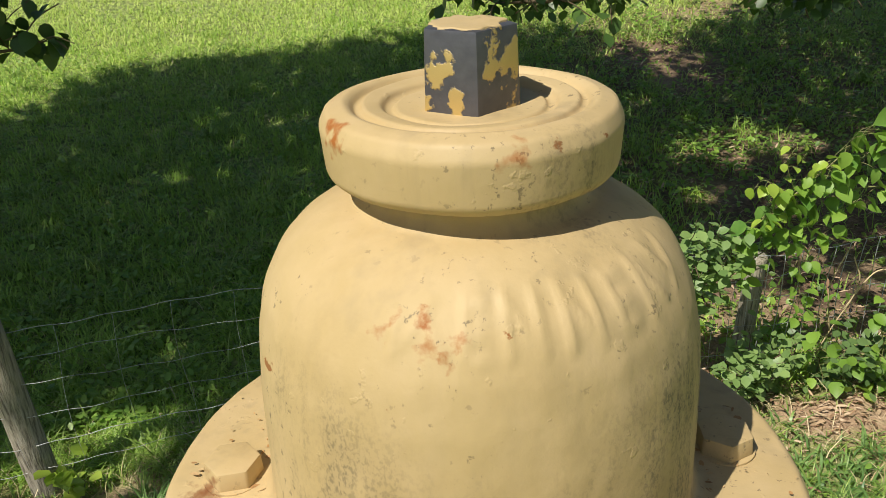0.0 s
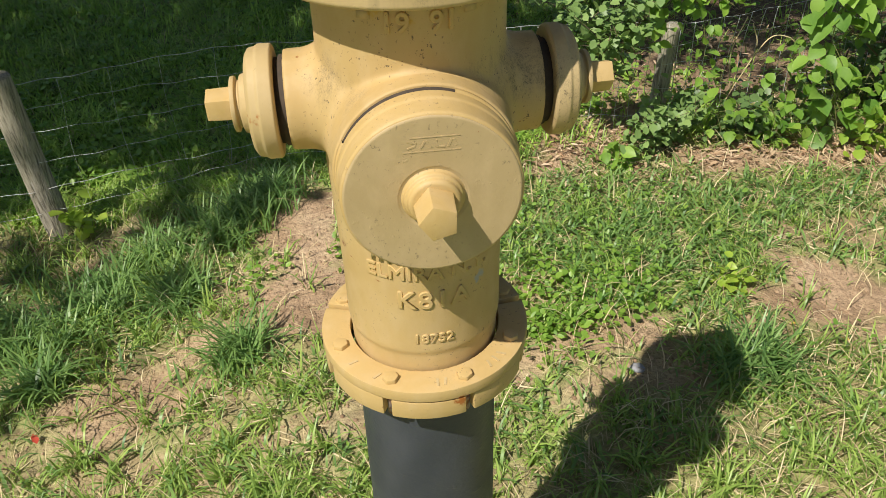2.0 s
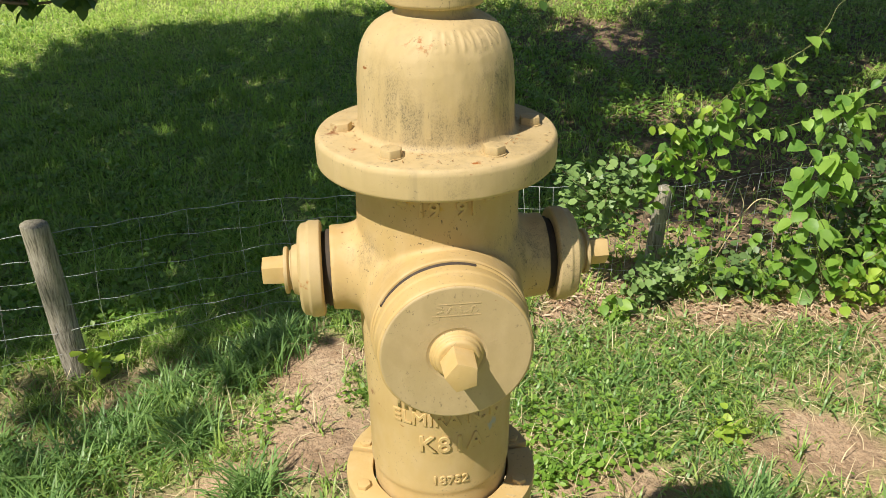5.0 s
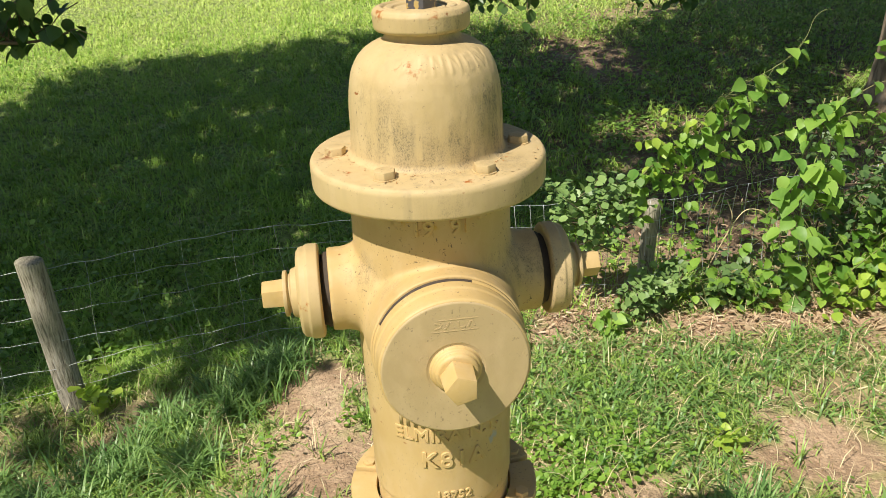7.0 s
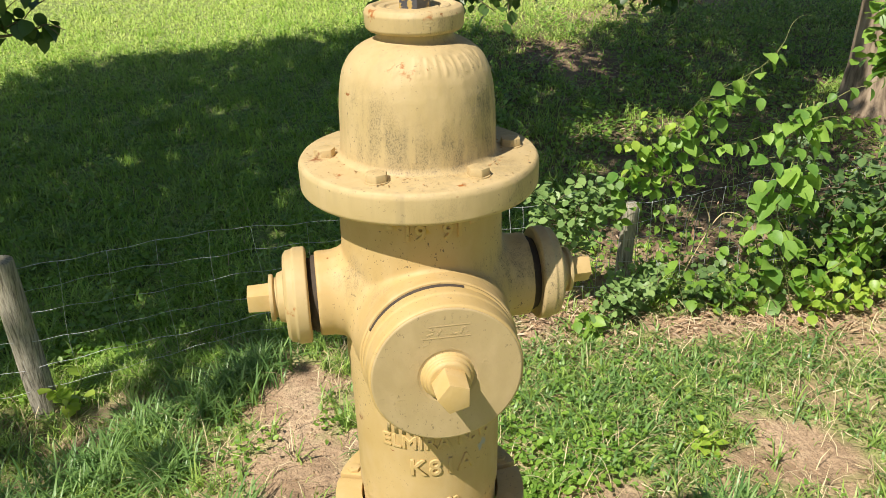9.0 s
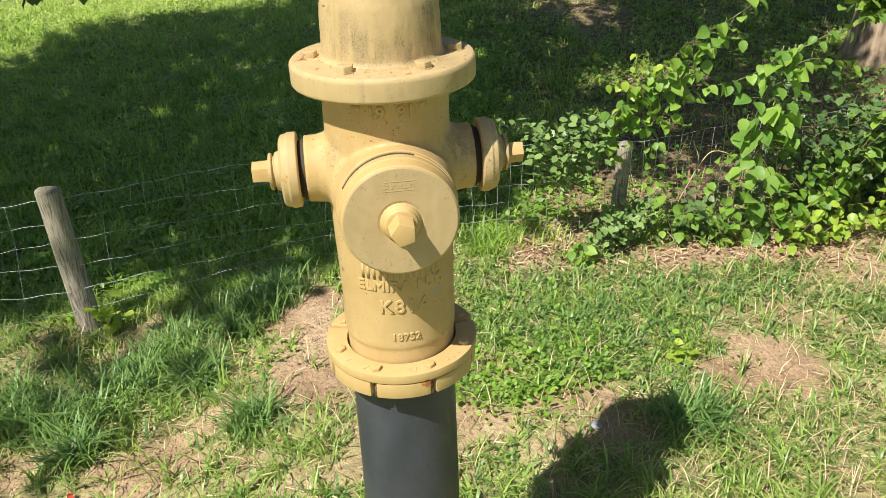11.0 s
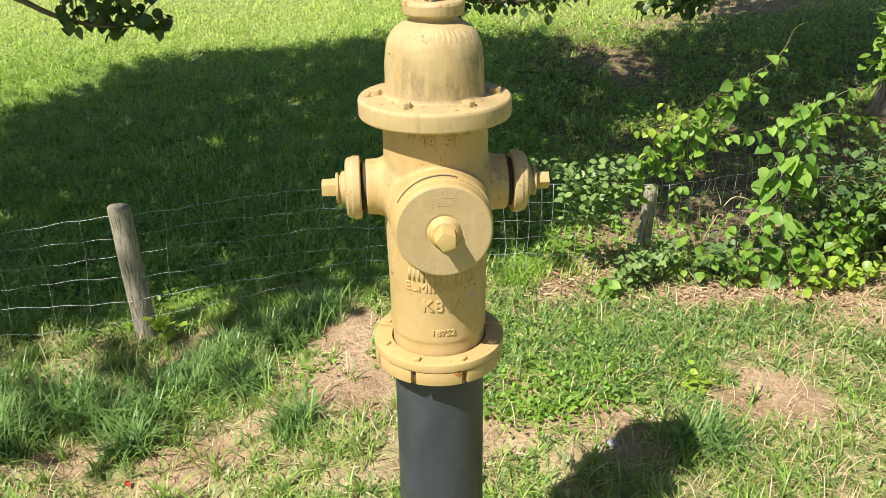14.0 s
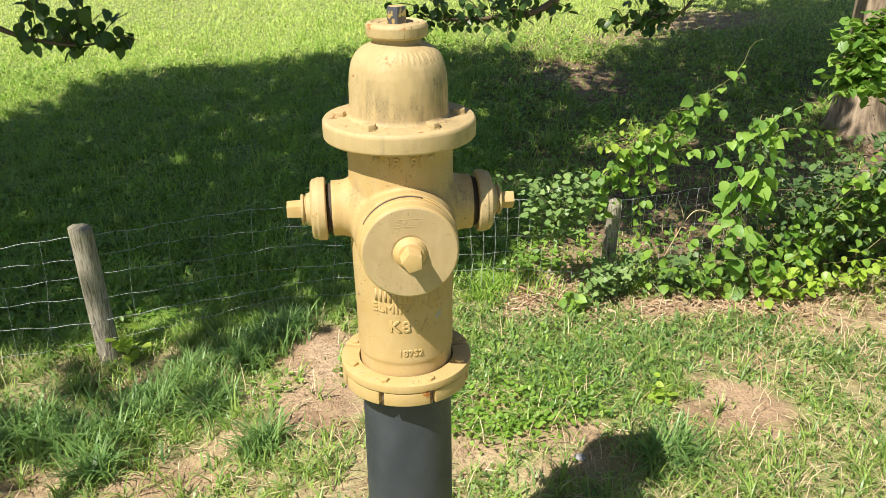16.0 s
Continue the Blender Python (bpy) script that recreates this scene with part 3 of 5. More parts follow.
    lathe(bm, [(0.001, 0.090), (0.0816, 0.090), (0.0816, 0.1065), (0.0720, 0.1065), (0.0720, 0.116), (0.001, 0.116)], 64, CAP)
    part("gasket", bm, RUBBER, hyd, "black weathered gasket")
    bm = bmesh.new()
    lathe(bm, fillet([(0.001, 0.1100), (0.0802, 0.1100), (0.0818, 0.1122), (0.0820, 0.124), (0.0806, 0.127), (0.0800, 0.1465), (0.0784, 0.1488), (0.0285, 0.1490), (0.0262, 0.1510), (0.0258, 0.1545), (0.0232, 0.1560), (0.0228, 0.1600), (0.0205, 0.1620), (0.001, 0.1630)], 0.0022), 96, CAP, jitter=0.003)
    pump = part("pumper_cap", bm, CLEAN, hyd, "large round cream pumper cap")
    bm = bmesh.new()
    lathe(bm, fillet([(0.0290, 0.1480), (0.0776, 0.1480), (0.0776, 0.1496), (0.0760, 0.1504), (0.0310, 0.1505), (0.0290, 0.1496)], 0.0006), 96, CAP, jitter=0.003)
    part("face_plate", bm, FACE, pump, "dull beige disc face")
    bm = bmesh.new()
    prism(bm, 5, 0.0190, 0.0178, 0.160, 0.1915, CAP, 0.6, 0.0016)
    part("nut", bm, CLEAN, pump)
    for x, z, w, h, lean in ((0, 0.0455, 0.024, 0.0005, 0), (0.003, 0.0585, 0.021, 0.0005, 0), (-0.0165, 0.0545, 0.0040, 0.0008, -0.3), (-0.0170, 0.0500, 0.0036, 0.0008, 0.3), (-0.0075, 0.052, 0.0009, 0.0038, -0.6), (-0.0025, 0.052, 0.0009, 0.0038, 0.6), (0.0040, 0.052, 0.0009, 0.0036, 0.1), (0.0085, 0.0490, 0.0024, 0.0008, 0), (0.0150, 0.052, 0.0009, 0.0036, -0.4), (0.0195, 0.0525, 0.0009, 0.0034, 0.4)):
        bm = bmesh.new()
        bmesh.ops.create_cube(bm, size=1, matrix=CAP @ Matrix.Translation((x, z, 0.1503)) @ Matrix.Rotation(lean, 4, "Z") @ Matrix.Diagonal((2 * w, 2 * h, 0.0010, 1)))
        part("raised_mark", bm, FACE, pump)

    # split breakaway flange
    for k, (a0, a1) in enumerate(((radians(162), radians(367)), (radians(10.5), radians(159)))):
        bm = bmesh.new()
        ring_solid(bm, 0.0892, 0.1235, 0.8765 if k == 0 else 0.8775, 0.8920 if k == 0 else 0.8932, a0, a1, 48)
        half = part("flange_half", bm, CLEAN, hyd)
        if k == 0:
            g = random.Random(4)
            for c in (-0.95, -0.62, 0.02, 0.10, 0.62, 0.72, 0.82):
                a = c - math.pi / 2
                at = Matrix.Translation((0.109 * math.cos(a), 0.109 * math.sin(a), 0.8922)) @ Matrix.Rotation(a + g.uniform(-0.4, 0.4), 4, "Z")
                bm = bmesh.new()
                bmesh.ops.create_cube(bm, size=1, matrix=at @ Matrix.Diagonal((0.011, 0.0028, 0.0014, 1)))
                part("raised_mark", bm, PAINT, half)
    for k in range(8):
        a0 = radians(-117 + 45 * k + 2.4)
        bm = bmesh.new()
        ring_solid(bm, 0.090, 0.1225 - 0.001 * (k % 3), 0.8490 - 0.0012 * (k % 2), 0.8745, a0, a0 + radians(40.2), 12)
        part("flange_segment", bm, CLEAN, hyd)
        a = radians(-117 + 45 * k)
        bm = bmesh.new()
        at = Matrix.Translation((0.1075 * math.cos(a), 0.1075 * math.sin(a), 0))
        lathe(bm, [(0.0058, 0.842), (0.0058, 0.892)], 14, at)
        shank = part("bolt_shank", bm, RUST, hyd, "rusty bolt shank in the slot")
        bm = bmesh.new()
        prism(bm, 6, 0.0098, 0.0092, 0.8915, 0.8975, at @ Matrix.Rotation(0.7 * k, 4, "Z"), 0, 0.0012)
        part("bolt_head", bm, CLEAN, shank)

    # cast characters
    bars_on_barrel("raised_mark", [(0.20 * (i - 3) + s, 1.0540, 0.0019, 0.0115, 0) for i in range(7) for s in (-0.05, 0.05)], 0.0900, hyd, 0.0017)
    lettering("ELMIRA N.Y.", 0.0240, 0.0890, 1.0225, 0.0019, "cast_place_name", hyd, 1.06)
    lettering("K81A", 0.0310, 0.0885, 0.9845, 0.0021, "cast_type_mark", hyd, 1.15, 0.004)
    lettering("18752", 0.0168, 0.0885, 0.9345, 0.0015, "cast_number", hyd, 1.08, 0.002)
    lettering("19", 0.0245, 0.0905, 1.288, 0.0021, "cast_year", hyd, 1.05, -0.020)
    lettering("91", 0.0245, 0.0905, 1.288, 0.0021, "cast_year", hyd, 1.05, 0.021)
    bars_on_barrel("raised_mark", [(-0.52, 1.302, 0.006, 0.004, 0), (0.52, 1.302, 0.006, 0.004, 0)], 0.0905, hyd)
    return hyd


build_hydrant()


# ---- leaves and blades as arrays ----
HEART = np.array([(0, 0, 0), (-0.27, 0.07, 0.06), (-0.43, 0.34, 0.13), (-0.33, 0.68, 0.08), (0, 1.0, -0.12), (0.33, 0.68, 0.08), (0.43, 0.34, 0.13), (0.27, 0.07, 0.06), (0, 0.32, 0.0), (0, 0.68, -0.04)])
HEART_F = [np.array([(0, 8, 2, 1), (8, 9, 3, 2), (0, 7, 6, 8), (8, 6, 5, 9)]), np.array([(9, 4, 3), (9, 5, 4)])]
OVAL = np.array([(0, 0, 0), (-0.24, 0.30, 0.05), (-0.22, 0.68, 0.04), (0, 1.0, -0.06), (0.22, 0.68, 0.04), (0.24, 0.30, 0.05), (0, 0.5, 0.0)])
OVAL_F = [np.array([(0, 6, 2, 1), (0, 5, 4, 6)]), np.array([(6, 3, 2), (6, 4, 3)])]
SLIP = np.array([(-0.5, 0, 0), (0.5, 0, 0), (0.35, 1, 0.06), (-0.35, 1, 0)])
SLIP_F = [np.array([(0, 1, 2, 3)])]


def turns(yaw, pitch, roll):
    """Rotation matrices: roll about the leaf's length, then pitch, then yaw."""
    cy, sy, cp, sp, cr, sr = np.cos(yaw), np.sin(yaw), np.cos(pitch), np.sin(pitch), np.cos(roll), np.sin(roll)
    o, e = np.zeros_like(yaw), np.ones_like(yaw)
    ry = np.stack([cr, o, sr, o, e, o, -sr, o, cr], -1).reshape(-1, 3, 3)
    rx = np.stack([e, o, o, o, cp, -sp, o, sp, cp], -1).reshape(-1, 3, 3)
    rz = np.stack([cy, -sy, o, sy, cy, o, o, o, e], -1).reshape(-1, 3, 3)
    return rz @ rx @ ry


def scatter(name, shape, shape_f, at, size, yaw, pitch, roll, material, parent=None, width=1.0):
    """Many copies of one small outline, joined into one mesh."""
    n = len(at)
    s = size[:, None, None] * shape[None] * np.array([1, 1, 1.0])
    s[:, :, 0] *= width if np.isscalar(width) else width[:, None]
    v = np.einsum("nij,nkj->nki", turns(yaw, pitch, roll), s) + at[:, None, :]
    off = (np.arange(n) * len(shape))[:, None, None]
    ob = arrays(name, v.reshape(-1, 3), [(f[None] + off).reshape(-1, f.shape[1]) for f in shape_f], material, parent)
    ob["kind"] = "stuff"
    return ob


def blades(name, x, y, length, width, lean, yaw, material, label, category, levels=3):
    """Grass: each blade a narrow strip that bends over and comes to a point."""
    n = len(x)
    z = height(x, y) - 0.004
    out, side = np.stack([np.cos(yaw), np.sin(yaw)], -1), np.stack([-np.sin(yaw), np.cos(yaw)], -1)
    rows = []
    for k in range(levels + 1):
        t = k / levels
        reach, up = length * np.sin(lean * t) * t, length * t * np.cos(lean * t * 0.9)
        mid = np.stack([x, y, z], -1) + np.concatenate([out * reach[:, None], up[:, None]], 1)
        if k < levels:
            w = (width * (1 - 0.55 * t * t) * 0.5)[:, None]
            off = np.concatenate([side * w, np.zeros((n, 1))], 1)
            rows += [mid - off, mid + off]
        else:
            rows.append(mid)
    v = np.stack(rows, 1)
    base = (np.arange(n) * len(rows))[:, None]
    quads = [base + np.array([[2 * k, 2 * k + 1, 2 * k + 3, 2 * k + 2]]) for k in range(levels - 1)]
    tip = base + np.array([[2 * levels - 2, 2 * levels - 1, 2 * levels]])
    ob = arrays(name, v.reshape(-1, 3), [np.concatenate(quads), tip] if quads else [tip], material)
    return tagged(ob, label, category, "", "stuff")


def wedge(n, y0, y1, margin=0.25):
    """Places inside the wide strip of lawn between two distances, denser towards the near side."""
    y = y0 + (y1 - y0) * rng.random(n) ** 1.35
    half = 0.60 * (y + 1.4) + margin
    return rng.uniform(-1, 1, n) * half + 0.04 * y, y


def keep(mask, *arr):
    return [a[mask] for a in arr]


# lawn near the hydrant: tufts of long blades with bare soil between
n = 5200
tx, ty = rng.uniform(-2.1, 2.5, n), rng.uniform(0.12, 1.9, n)
cover = 1 - 0.80 * bareness(tx, ty)
left_side = 1 - ease(tx, -0.3, 0.25)
thick = np.clip(0.20 + 0.72 * waves(tx, ty, 31, 0.24) + 0.22 * left_side + 0.32 * (1 - ease(ty, 0.40, 0.85)), 0.08, 1) * cover ** 1.6
tx, ty, thick = keep(rng.random(n) < thick * 1.25, tx, ty, thick)
per = rng.integers(7, 22, len(tx))
bx, by = np.repeat(tx, per), np.repeat(ty, per)
spread_r = rng.normal(0, 0.022, len(bx))
yaw = rng.uniform(0, 6.283, len(bx))
bx, by = bx + spread_r * np.cos(yaw), by + spread_r * np.sin(yaw)
tuft_len = np.repeat(rng.uniform(0.55, 1.25, len(tx)) * (0.85 + 0.35 * (1 - ease(tx, -0.3, 0.3)) + 0.45 * (1 - ease(ty, 0.45, 0.85)) * ease(tx, 0.2, 0.8)), per)
ln = rng.uniform(0.025, 0.092, len(bx)) * tuft_len
blades("near_grass", bx, by, ln, rng.uniform(0.0025, 0.0068, len(bx)), rng.uniform(0.3, 1.45, len(bx)), yaw, GRASS, "tufts of long bright green crabgrass on worn soil", "grass", 3)
# short creeping grass between the tufts
n = 60000
x, y = rng.uniform(-2.2, 2.6, n), rng.uniform(0.1, 2.0, n)
m = rng.random(n) < np.clip((1 - bareness(x, y)) ** 2 * (0.28 + 0.6 * waves(x, y, 37, 0.17)), 0.03, 1)
x, y = keep(m, x, y)
blades("short_grass", x, y, rng.uniform(0.015, 0.05, len(x)), rng.uniform(0.0018, 0.0042, len(x)), rng.uniform(0.4, 1.5, len(x)), rng.uniform(0, 6.283, len(x)), GRASS, "short creeping green grass between tufts", "grass", 2)
# dry stalks
n = 25000
x, y = rng.uniform(-2.1, 2.5, n), rng.uniform(0.1, 1.95, n)
m = rng.random(n) < np.clip(0.22 + 0.5 * waves(x, y, 41, 0.35) + 0.6 * ease(x, 1.2, 2.0) * ease(y, 0.9, 1.3) + 0.4 * ease(x, 0.3, 0.9) * (1 - ease(y, 0.6, 0.9)), 0.08, 1) * (1 - 0.8 * bareness(x, y)) * (1 - 0.6 * np.exp(-(((x - 0.6) / 0.55) ** 2 + ((y - 1.15) / 0.28) ** 2)))
x, y = keep(m, x, y)
blades("dry_stalks", x, y, rng.uniform(0.04, 0.13, len(x)), rng.uniform(0.0012, 0.0032, len(x)), rng.uniform(0.7, 1.75, len(x)), rng.uniform(0, 6.283, len(x)), DRY, "straw-coloured dead grass stalks among the green", "grass", 3)
# rank dark tufts where the mower does not reach
tufts = [(-1.28, 1.20, 0.16), (-1.05, 1.12, 0.13), (-0.86, 1.26, 0.12), (-1.45, 1.02, 0.14), (-0.72, 1.42, 0.10), (-0.52, 1.50, 0.12), (-0.62, 1.20, 0.08), (-0.38, 1.62, 0.11), (-1.62, 1.30, 0.15), (-0.42, 0.88, 0.06), (-0.95, 0.92, 0.06), (0.86, 0.60, 0.10)]
px, py = [], []
for cx, cy, r in tufts:
    k = int(3200 * r)
    px.append(rng.normal(cx, r * 0.55, k))
    py.append(rng.normal(cy, r * 0.45, k))
x, y = np.concatenate(px), np.concatenate(py)
k = len(x)
blades("rank_grass", x, y, rng.uniform(0.06, 0.17, k), rng.uniform(0.0035, 0.008, k), rng.uniform(0.3, 1.6, k), rng.uniform(0, 6.283, k), CRAB, "rank tufts of long dark green grass", "grass", 4)
# field behind the fence
n = 190000
x, y = wedge(n, 1.75, 8.4)
tuft = waves(x, y, 51, 0.5)
m = rng.random(n) < (1 - 0.9 * bareness(x, y)) * np.clip(0.75 + 0.45 * tuft, 0.2, 1) * (1 - 0.68 * ease(x, 0.7, 1.6)) * (1 - 0.75 * ease(y, 5.6, 8.4))
x, y, tuft = keep(m, x, y, tuft)
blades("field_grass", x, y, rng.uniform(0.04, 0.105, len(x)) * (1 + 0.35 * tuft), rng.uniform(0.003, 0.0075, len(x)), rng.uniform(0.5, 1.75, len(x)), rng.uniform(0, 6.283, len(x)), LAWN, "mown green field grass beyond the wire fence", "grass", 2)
n = 165000
x, y = wedge(n, 5.4, 24, 0.6)
m = rng.random(n) < (0.25 + 0.75 * ease(y, 5.4, 8.0)) * (1 - 0.9 * bareness(x, y))
x, y = keep(m, x, y)
n = len(x)
tuft = waves(x, y, 53, 1.3)
blades("far_field_grass", x, y, rng.uniform(0.04, 0.10, n) * (1 + 0.3 * tuft), rng.uniform(0.006, 0.016, n), rng.uniform(1.0, 2.3, n), rng.uniform(0, 6.283, n), SUNLIT_FIELD, "sunlit far field of green grass", "grass", 2)

# taller clumps, weeds and dry wisps that break up the field
tx, ty = wedge(420, 1.8, 6.2)
tx, ty = keep(bareness(tx, ty) < 0.25, tx, ty)
per = rng.integers(18, 60, len(tx))
bx, by = np.repeat(tx, per), np.repeat(ty, per)
yaw = rng.uniform(0, 6.283, len(bx))
bx, by = bx + rng.normal(0, 0.035, len(bx)), by + rng.normal(0, 0.035, len(bx))
blades("field_tufts", bx, by, rng.uniform(0.06, 0.15, len(bx)), rng.uniform(0.003, 0.007, len(bx)), rng.uniform(0.5, 1.9, len(bx)), yaw, GRASS, "tufts of longer grass in the shaded field", "grass", 3)
x, y = wedge(3400, 1.8, 7.5)
m = (rng.random(len(x)) < np.clip(0.4 + 0.9 * waves(x, y, 57, 0.6), 0.05, 1)) & (bareness(x, y) < 0.25)
x, y = keep(m, x, y)
blades("field_straw", x, y, rng.uniform(0.05, 0.13, len(x)), rng.uniform(0.0018, 0.004, len(x)), rng.uniform(0.9, 2.0, len(x)), rng.uniform(0, 6.283, len(x)), DRY, "pale dead wisps of grass in the field", "grass", 3)

# the mown verge on this side, round and behind the walk
n = 70000
x, y = rng.uniform(-5.5, 6.0, n), rng.uniform(-4.0, 1.75, n)
m = ((x < -2.05) | (x > 2.45) | (y < 0.15)) & (np.hypot(x, y) > 0.12)
x, y = keep(m, x, y)
blades("verge_grass", x, y, rng.uniform(0.03, 0.09, len(x)), rng.uniform(0.004, 0.008, len(x)), rng.uniform(0.3, 1.4, len(x)), rng.uniform(0, 6.283, len(x)), LAWN, "rough green grass on the roadside verge", "grass", 2)

# crabgrass: short broad blades lying over
n = 34000
x, y = rng.uniform(-1.4, 2.3, n), rng.uniform(0.35, 1.75, n)
rich = np.exp(-(((x - 0.95) / 0.75) ** 2 + ((y - 1.22) / 0.30) ** 2)) + 0.25
m = rng.random(n) < np.clip(rich * (0.65 + 0.6 * waves(x, y, 63, 0.12)), 0, 1) * (1 - bareness(x, y)) ** 1.5
x, y = keep(m, x, y)
blades("crabgrass", x, y, rng.uniform(0.03, 0.085, len(x)), rng.uniform(0.004, 0.009, len(x)), rng.uniform(0.7, 1.7, len(x)), rng.uniform(0, 6.283, len(x)), CRAB, "broad flat blades of low blue-green crabgrass", "grass", 3)

# low broadleaf weeds
n = 46000
x, y = rng.uniform(-1.6, 2.2, n), rng.uniform(0.35, 1.75, n)
dense = np.exp(-(((x - 0.55) / 0.42) ** 2 + ((y - 1.12) / 0.40) ** 2)) + 0.9 * np.exp(-(((x - 0.42) / 0.16) ** 2 + ((y - 0.86) / 0.10) ** 2)) + 0.10
m = rng.random(n) < np.clip(dense * (0.42 + 0.75 * waves(x, y, 61, 0.13)), 0, 1) * (1 - bareness(x, y)) ** 1.2
x, y = keep(m, x, y)
k = len(x)
up = 0.005 + 0.055 * rng.random(k) ** 1.3
tagged(scatter("ground_weeds", OVAL, OVAL_F, np.stack([x, y, height(x, y) + up], -1), rng.uniform(0.008, 0.022, k), rng.uniform(0, 6.283, k), rng.normal(0.15, 0.55, k), rng.normal(0, 0.4, k), WEED, None, rng.uniform(0.7, 1.35, k)),
       "low carpet of small bright green broadleaf weeds", "weeds")
px, py = [], []
for cx, cy, rx, ry, k in ((0.42, 0.84, 0.13, 0.055, 480), (0.33, 1.02, 0.12, 0.06, 240), (0.62, 0.98, 0.10, 0.05, 180), (-0.80, 1.36, 0.05, 0.03, 110), (-0.10, 1.27, 0.05, 0.04, 50), (-0.40, 1.20, 0.05, 0.06, 60)):
    px.append(rng.normal(cx, rx, k))
    py.append(rng.normal(cy, ry, k))
x, y = np.concatenate(px), np.concatenate(py)
k = len(x)
tagged(scatter("clover", OVAL, OVAL_F, np.stack([x, y, height(x, y) + rng.uniform(0.006, 0.040, k)], -1), rng.uniform(0.014, 0.028, k), rng.uniform(0, 6.283, k), rng.normal(0.1, 0.4, k), rng.normal(0, 0.4, k), VINE, None, rng.uniform(1.0, 1.5, k)),
       "bright clumps of small round-leaved clover on thin soil", "clover")
x, y = wedge(70000, 1.95, 6.6)
m = (rng.random(len(x)) < np.where(x > 0.2, 1.0, 0.45) * np.clip(0.7 + 0.8 * waves(x, y, 81, 0.45), 0.08, 1) * (1 - 0.75 * bareness(x, y) * ease(y, 4.0, 4.6)) * (1 - 0.35 * bareness(x, y)) * (1 - 0.7 * ease(x, 0.9, 1.2) * (1 - ease(y, 2.9, 3.4))))
x, y = keep(m, x, y)
k = len(x)
tagged(scatter("field_weeds", OVAL, OVAL_F, np.stack([x, y, height(x, y) + rng.uniform(0.01, 0.07, k)], -1), rng.uniform(0.018, 0.04, k), rng.uniform(0, 6.283, k), rng.normal(0.1, 0.4, k), rng.normal(0, 0.35, k), WEED, None, 1.3),
       "leafy green weeds in the shade behind the fence", "weeds")

# straw, dead leaves and stones
n = 22000
x, y = rng.uniform(-1.9, 2.4, n), rng.uniform(0.2, 2.1, n)
m = rng.random(n) < np.clip(0.55 - 0.50 * bareness(x, y), 0, 1)
x, y = keep(m, x, y)
k = len(x)
tagged(scatter("straw_litter", SLIP, SLIP_F, np.stack([x, y, height(x, y) + rng.uniform(0.002, 0.012, k)], -1), rng.uniform(0.015, 0.075, k), rng.uniform(0, 6.283, k), rng.normal(0, 0.12, k), rng.normal(0, 0.5, k), DRY, None, rng.uniform(0.012, 0.035, k)),
       "thin dry straw lying on the soil", "straw")
n = 5200
x = np.concatenate([rng.normal(0.72, 0.11, 900), rng.normal(1.65, 0.60, n - 900), rng.uniform(0.6, 4.6, 3 * n)])
y = np.concatenate([rng.normal(1.74, 0.10, 900), rng.normal(1.58, 0.14, n - 900), rng.uniform(1.9, 7.6, 3 * n)])
m = (x > 0.5) & (rng.random(4 * n) < np.where(y < 1.9, 0.6, 0.35 + 0.6 * bareness(x, y)))
x, y = keep(m, x, y)
k = len(x)
tagged(scatter("leaf_litter", OVAL, OVAL_F, np.stack([x, y, height(x, y) + np.where(y > 1.9, rng.uniform(0.004, 0.05, k), rng.uniform(0.004, 0.022, k))], -1), rng.uniform(0.012, 0.044, k), rng.uniform(0, 6.283, k), rng.normal(0, 0.3, k), rng.normal(0, 0.4, k), LITTER, None, rng.uniform(0.10, 0.60, k)),
       "brown dead leaves and bark mulch under the vines", "leaf litter")
x, y = rng.uniform(-1.3, 1.9, 16000), rng.uniform(0.3, 1.7, 16000)
x, y = keep(rng.random(16000) < 0.05 + bareness(x, y), x, y)
k = len(x)
CLOD = np.array([(-0.5, -0.4, -0.2), (0.5, -0.4, -0.2), (0.5, 0.4, -0.2), (-0.4, 0.5, -0.2), (-0.3, -0.2, 0.35), (0.3, -0.25, 0.3), (0.25, 0.25, 0.38), (-0.25, 0.25, 0.3)])
CLOD_F = [np.array([(4, 5, 6, 7), (0, 1, 5, 4), (1, 2, 6, 5), (2, 3, 7, 6), (3, 0, 4, 7)])]
tagged(scatter("soil_crumbs", CLOD, CLOD_F, np.stack([x, y, height(x, y) + 0.001], -1), 0.0025 + 0.011 * rng.random(k) ** 3, rng.uniform(0, 6.283, k), rng.normal(0, 0.3, k), rng.normal(0, 0.3, k), CRUMB),
       "small crumbs of tan soil on the bare patches", "soil")


def single_leaf(name, x, y, size, material, label, shape=OVAL, shape_f=OVAL_F, yaw=0.5, lift=0.012, pitch=0.25):
    ob = scatter(name, shape, shape_f, np.zeros((1, 3)), np.array([size]), np.array([yaw]), np.array([pitch]), np.array([0.2]), material)
    ob.location = (x, y, float(height(x, y)) + lift)
    del ob["kind"]
    return tagged(ob, label, "fallen leaf")


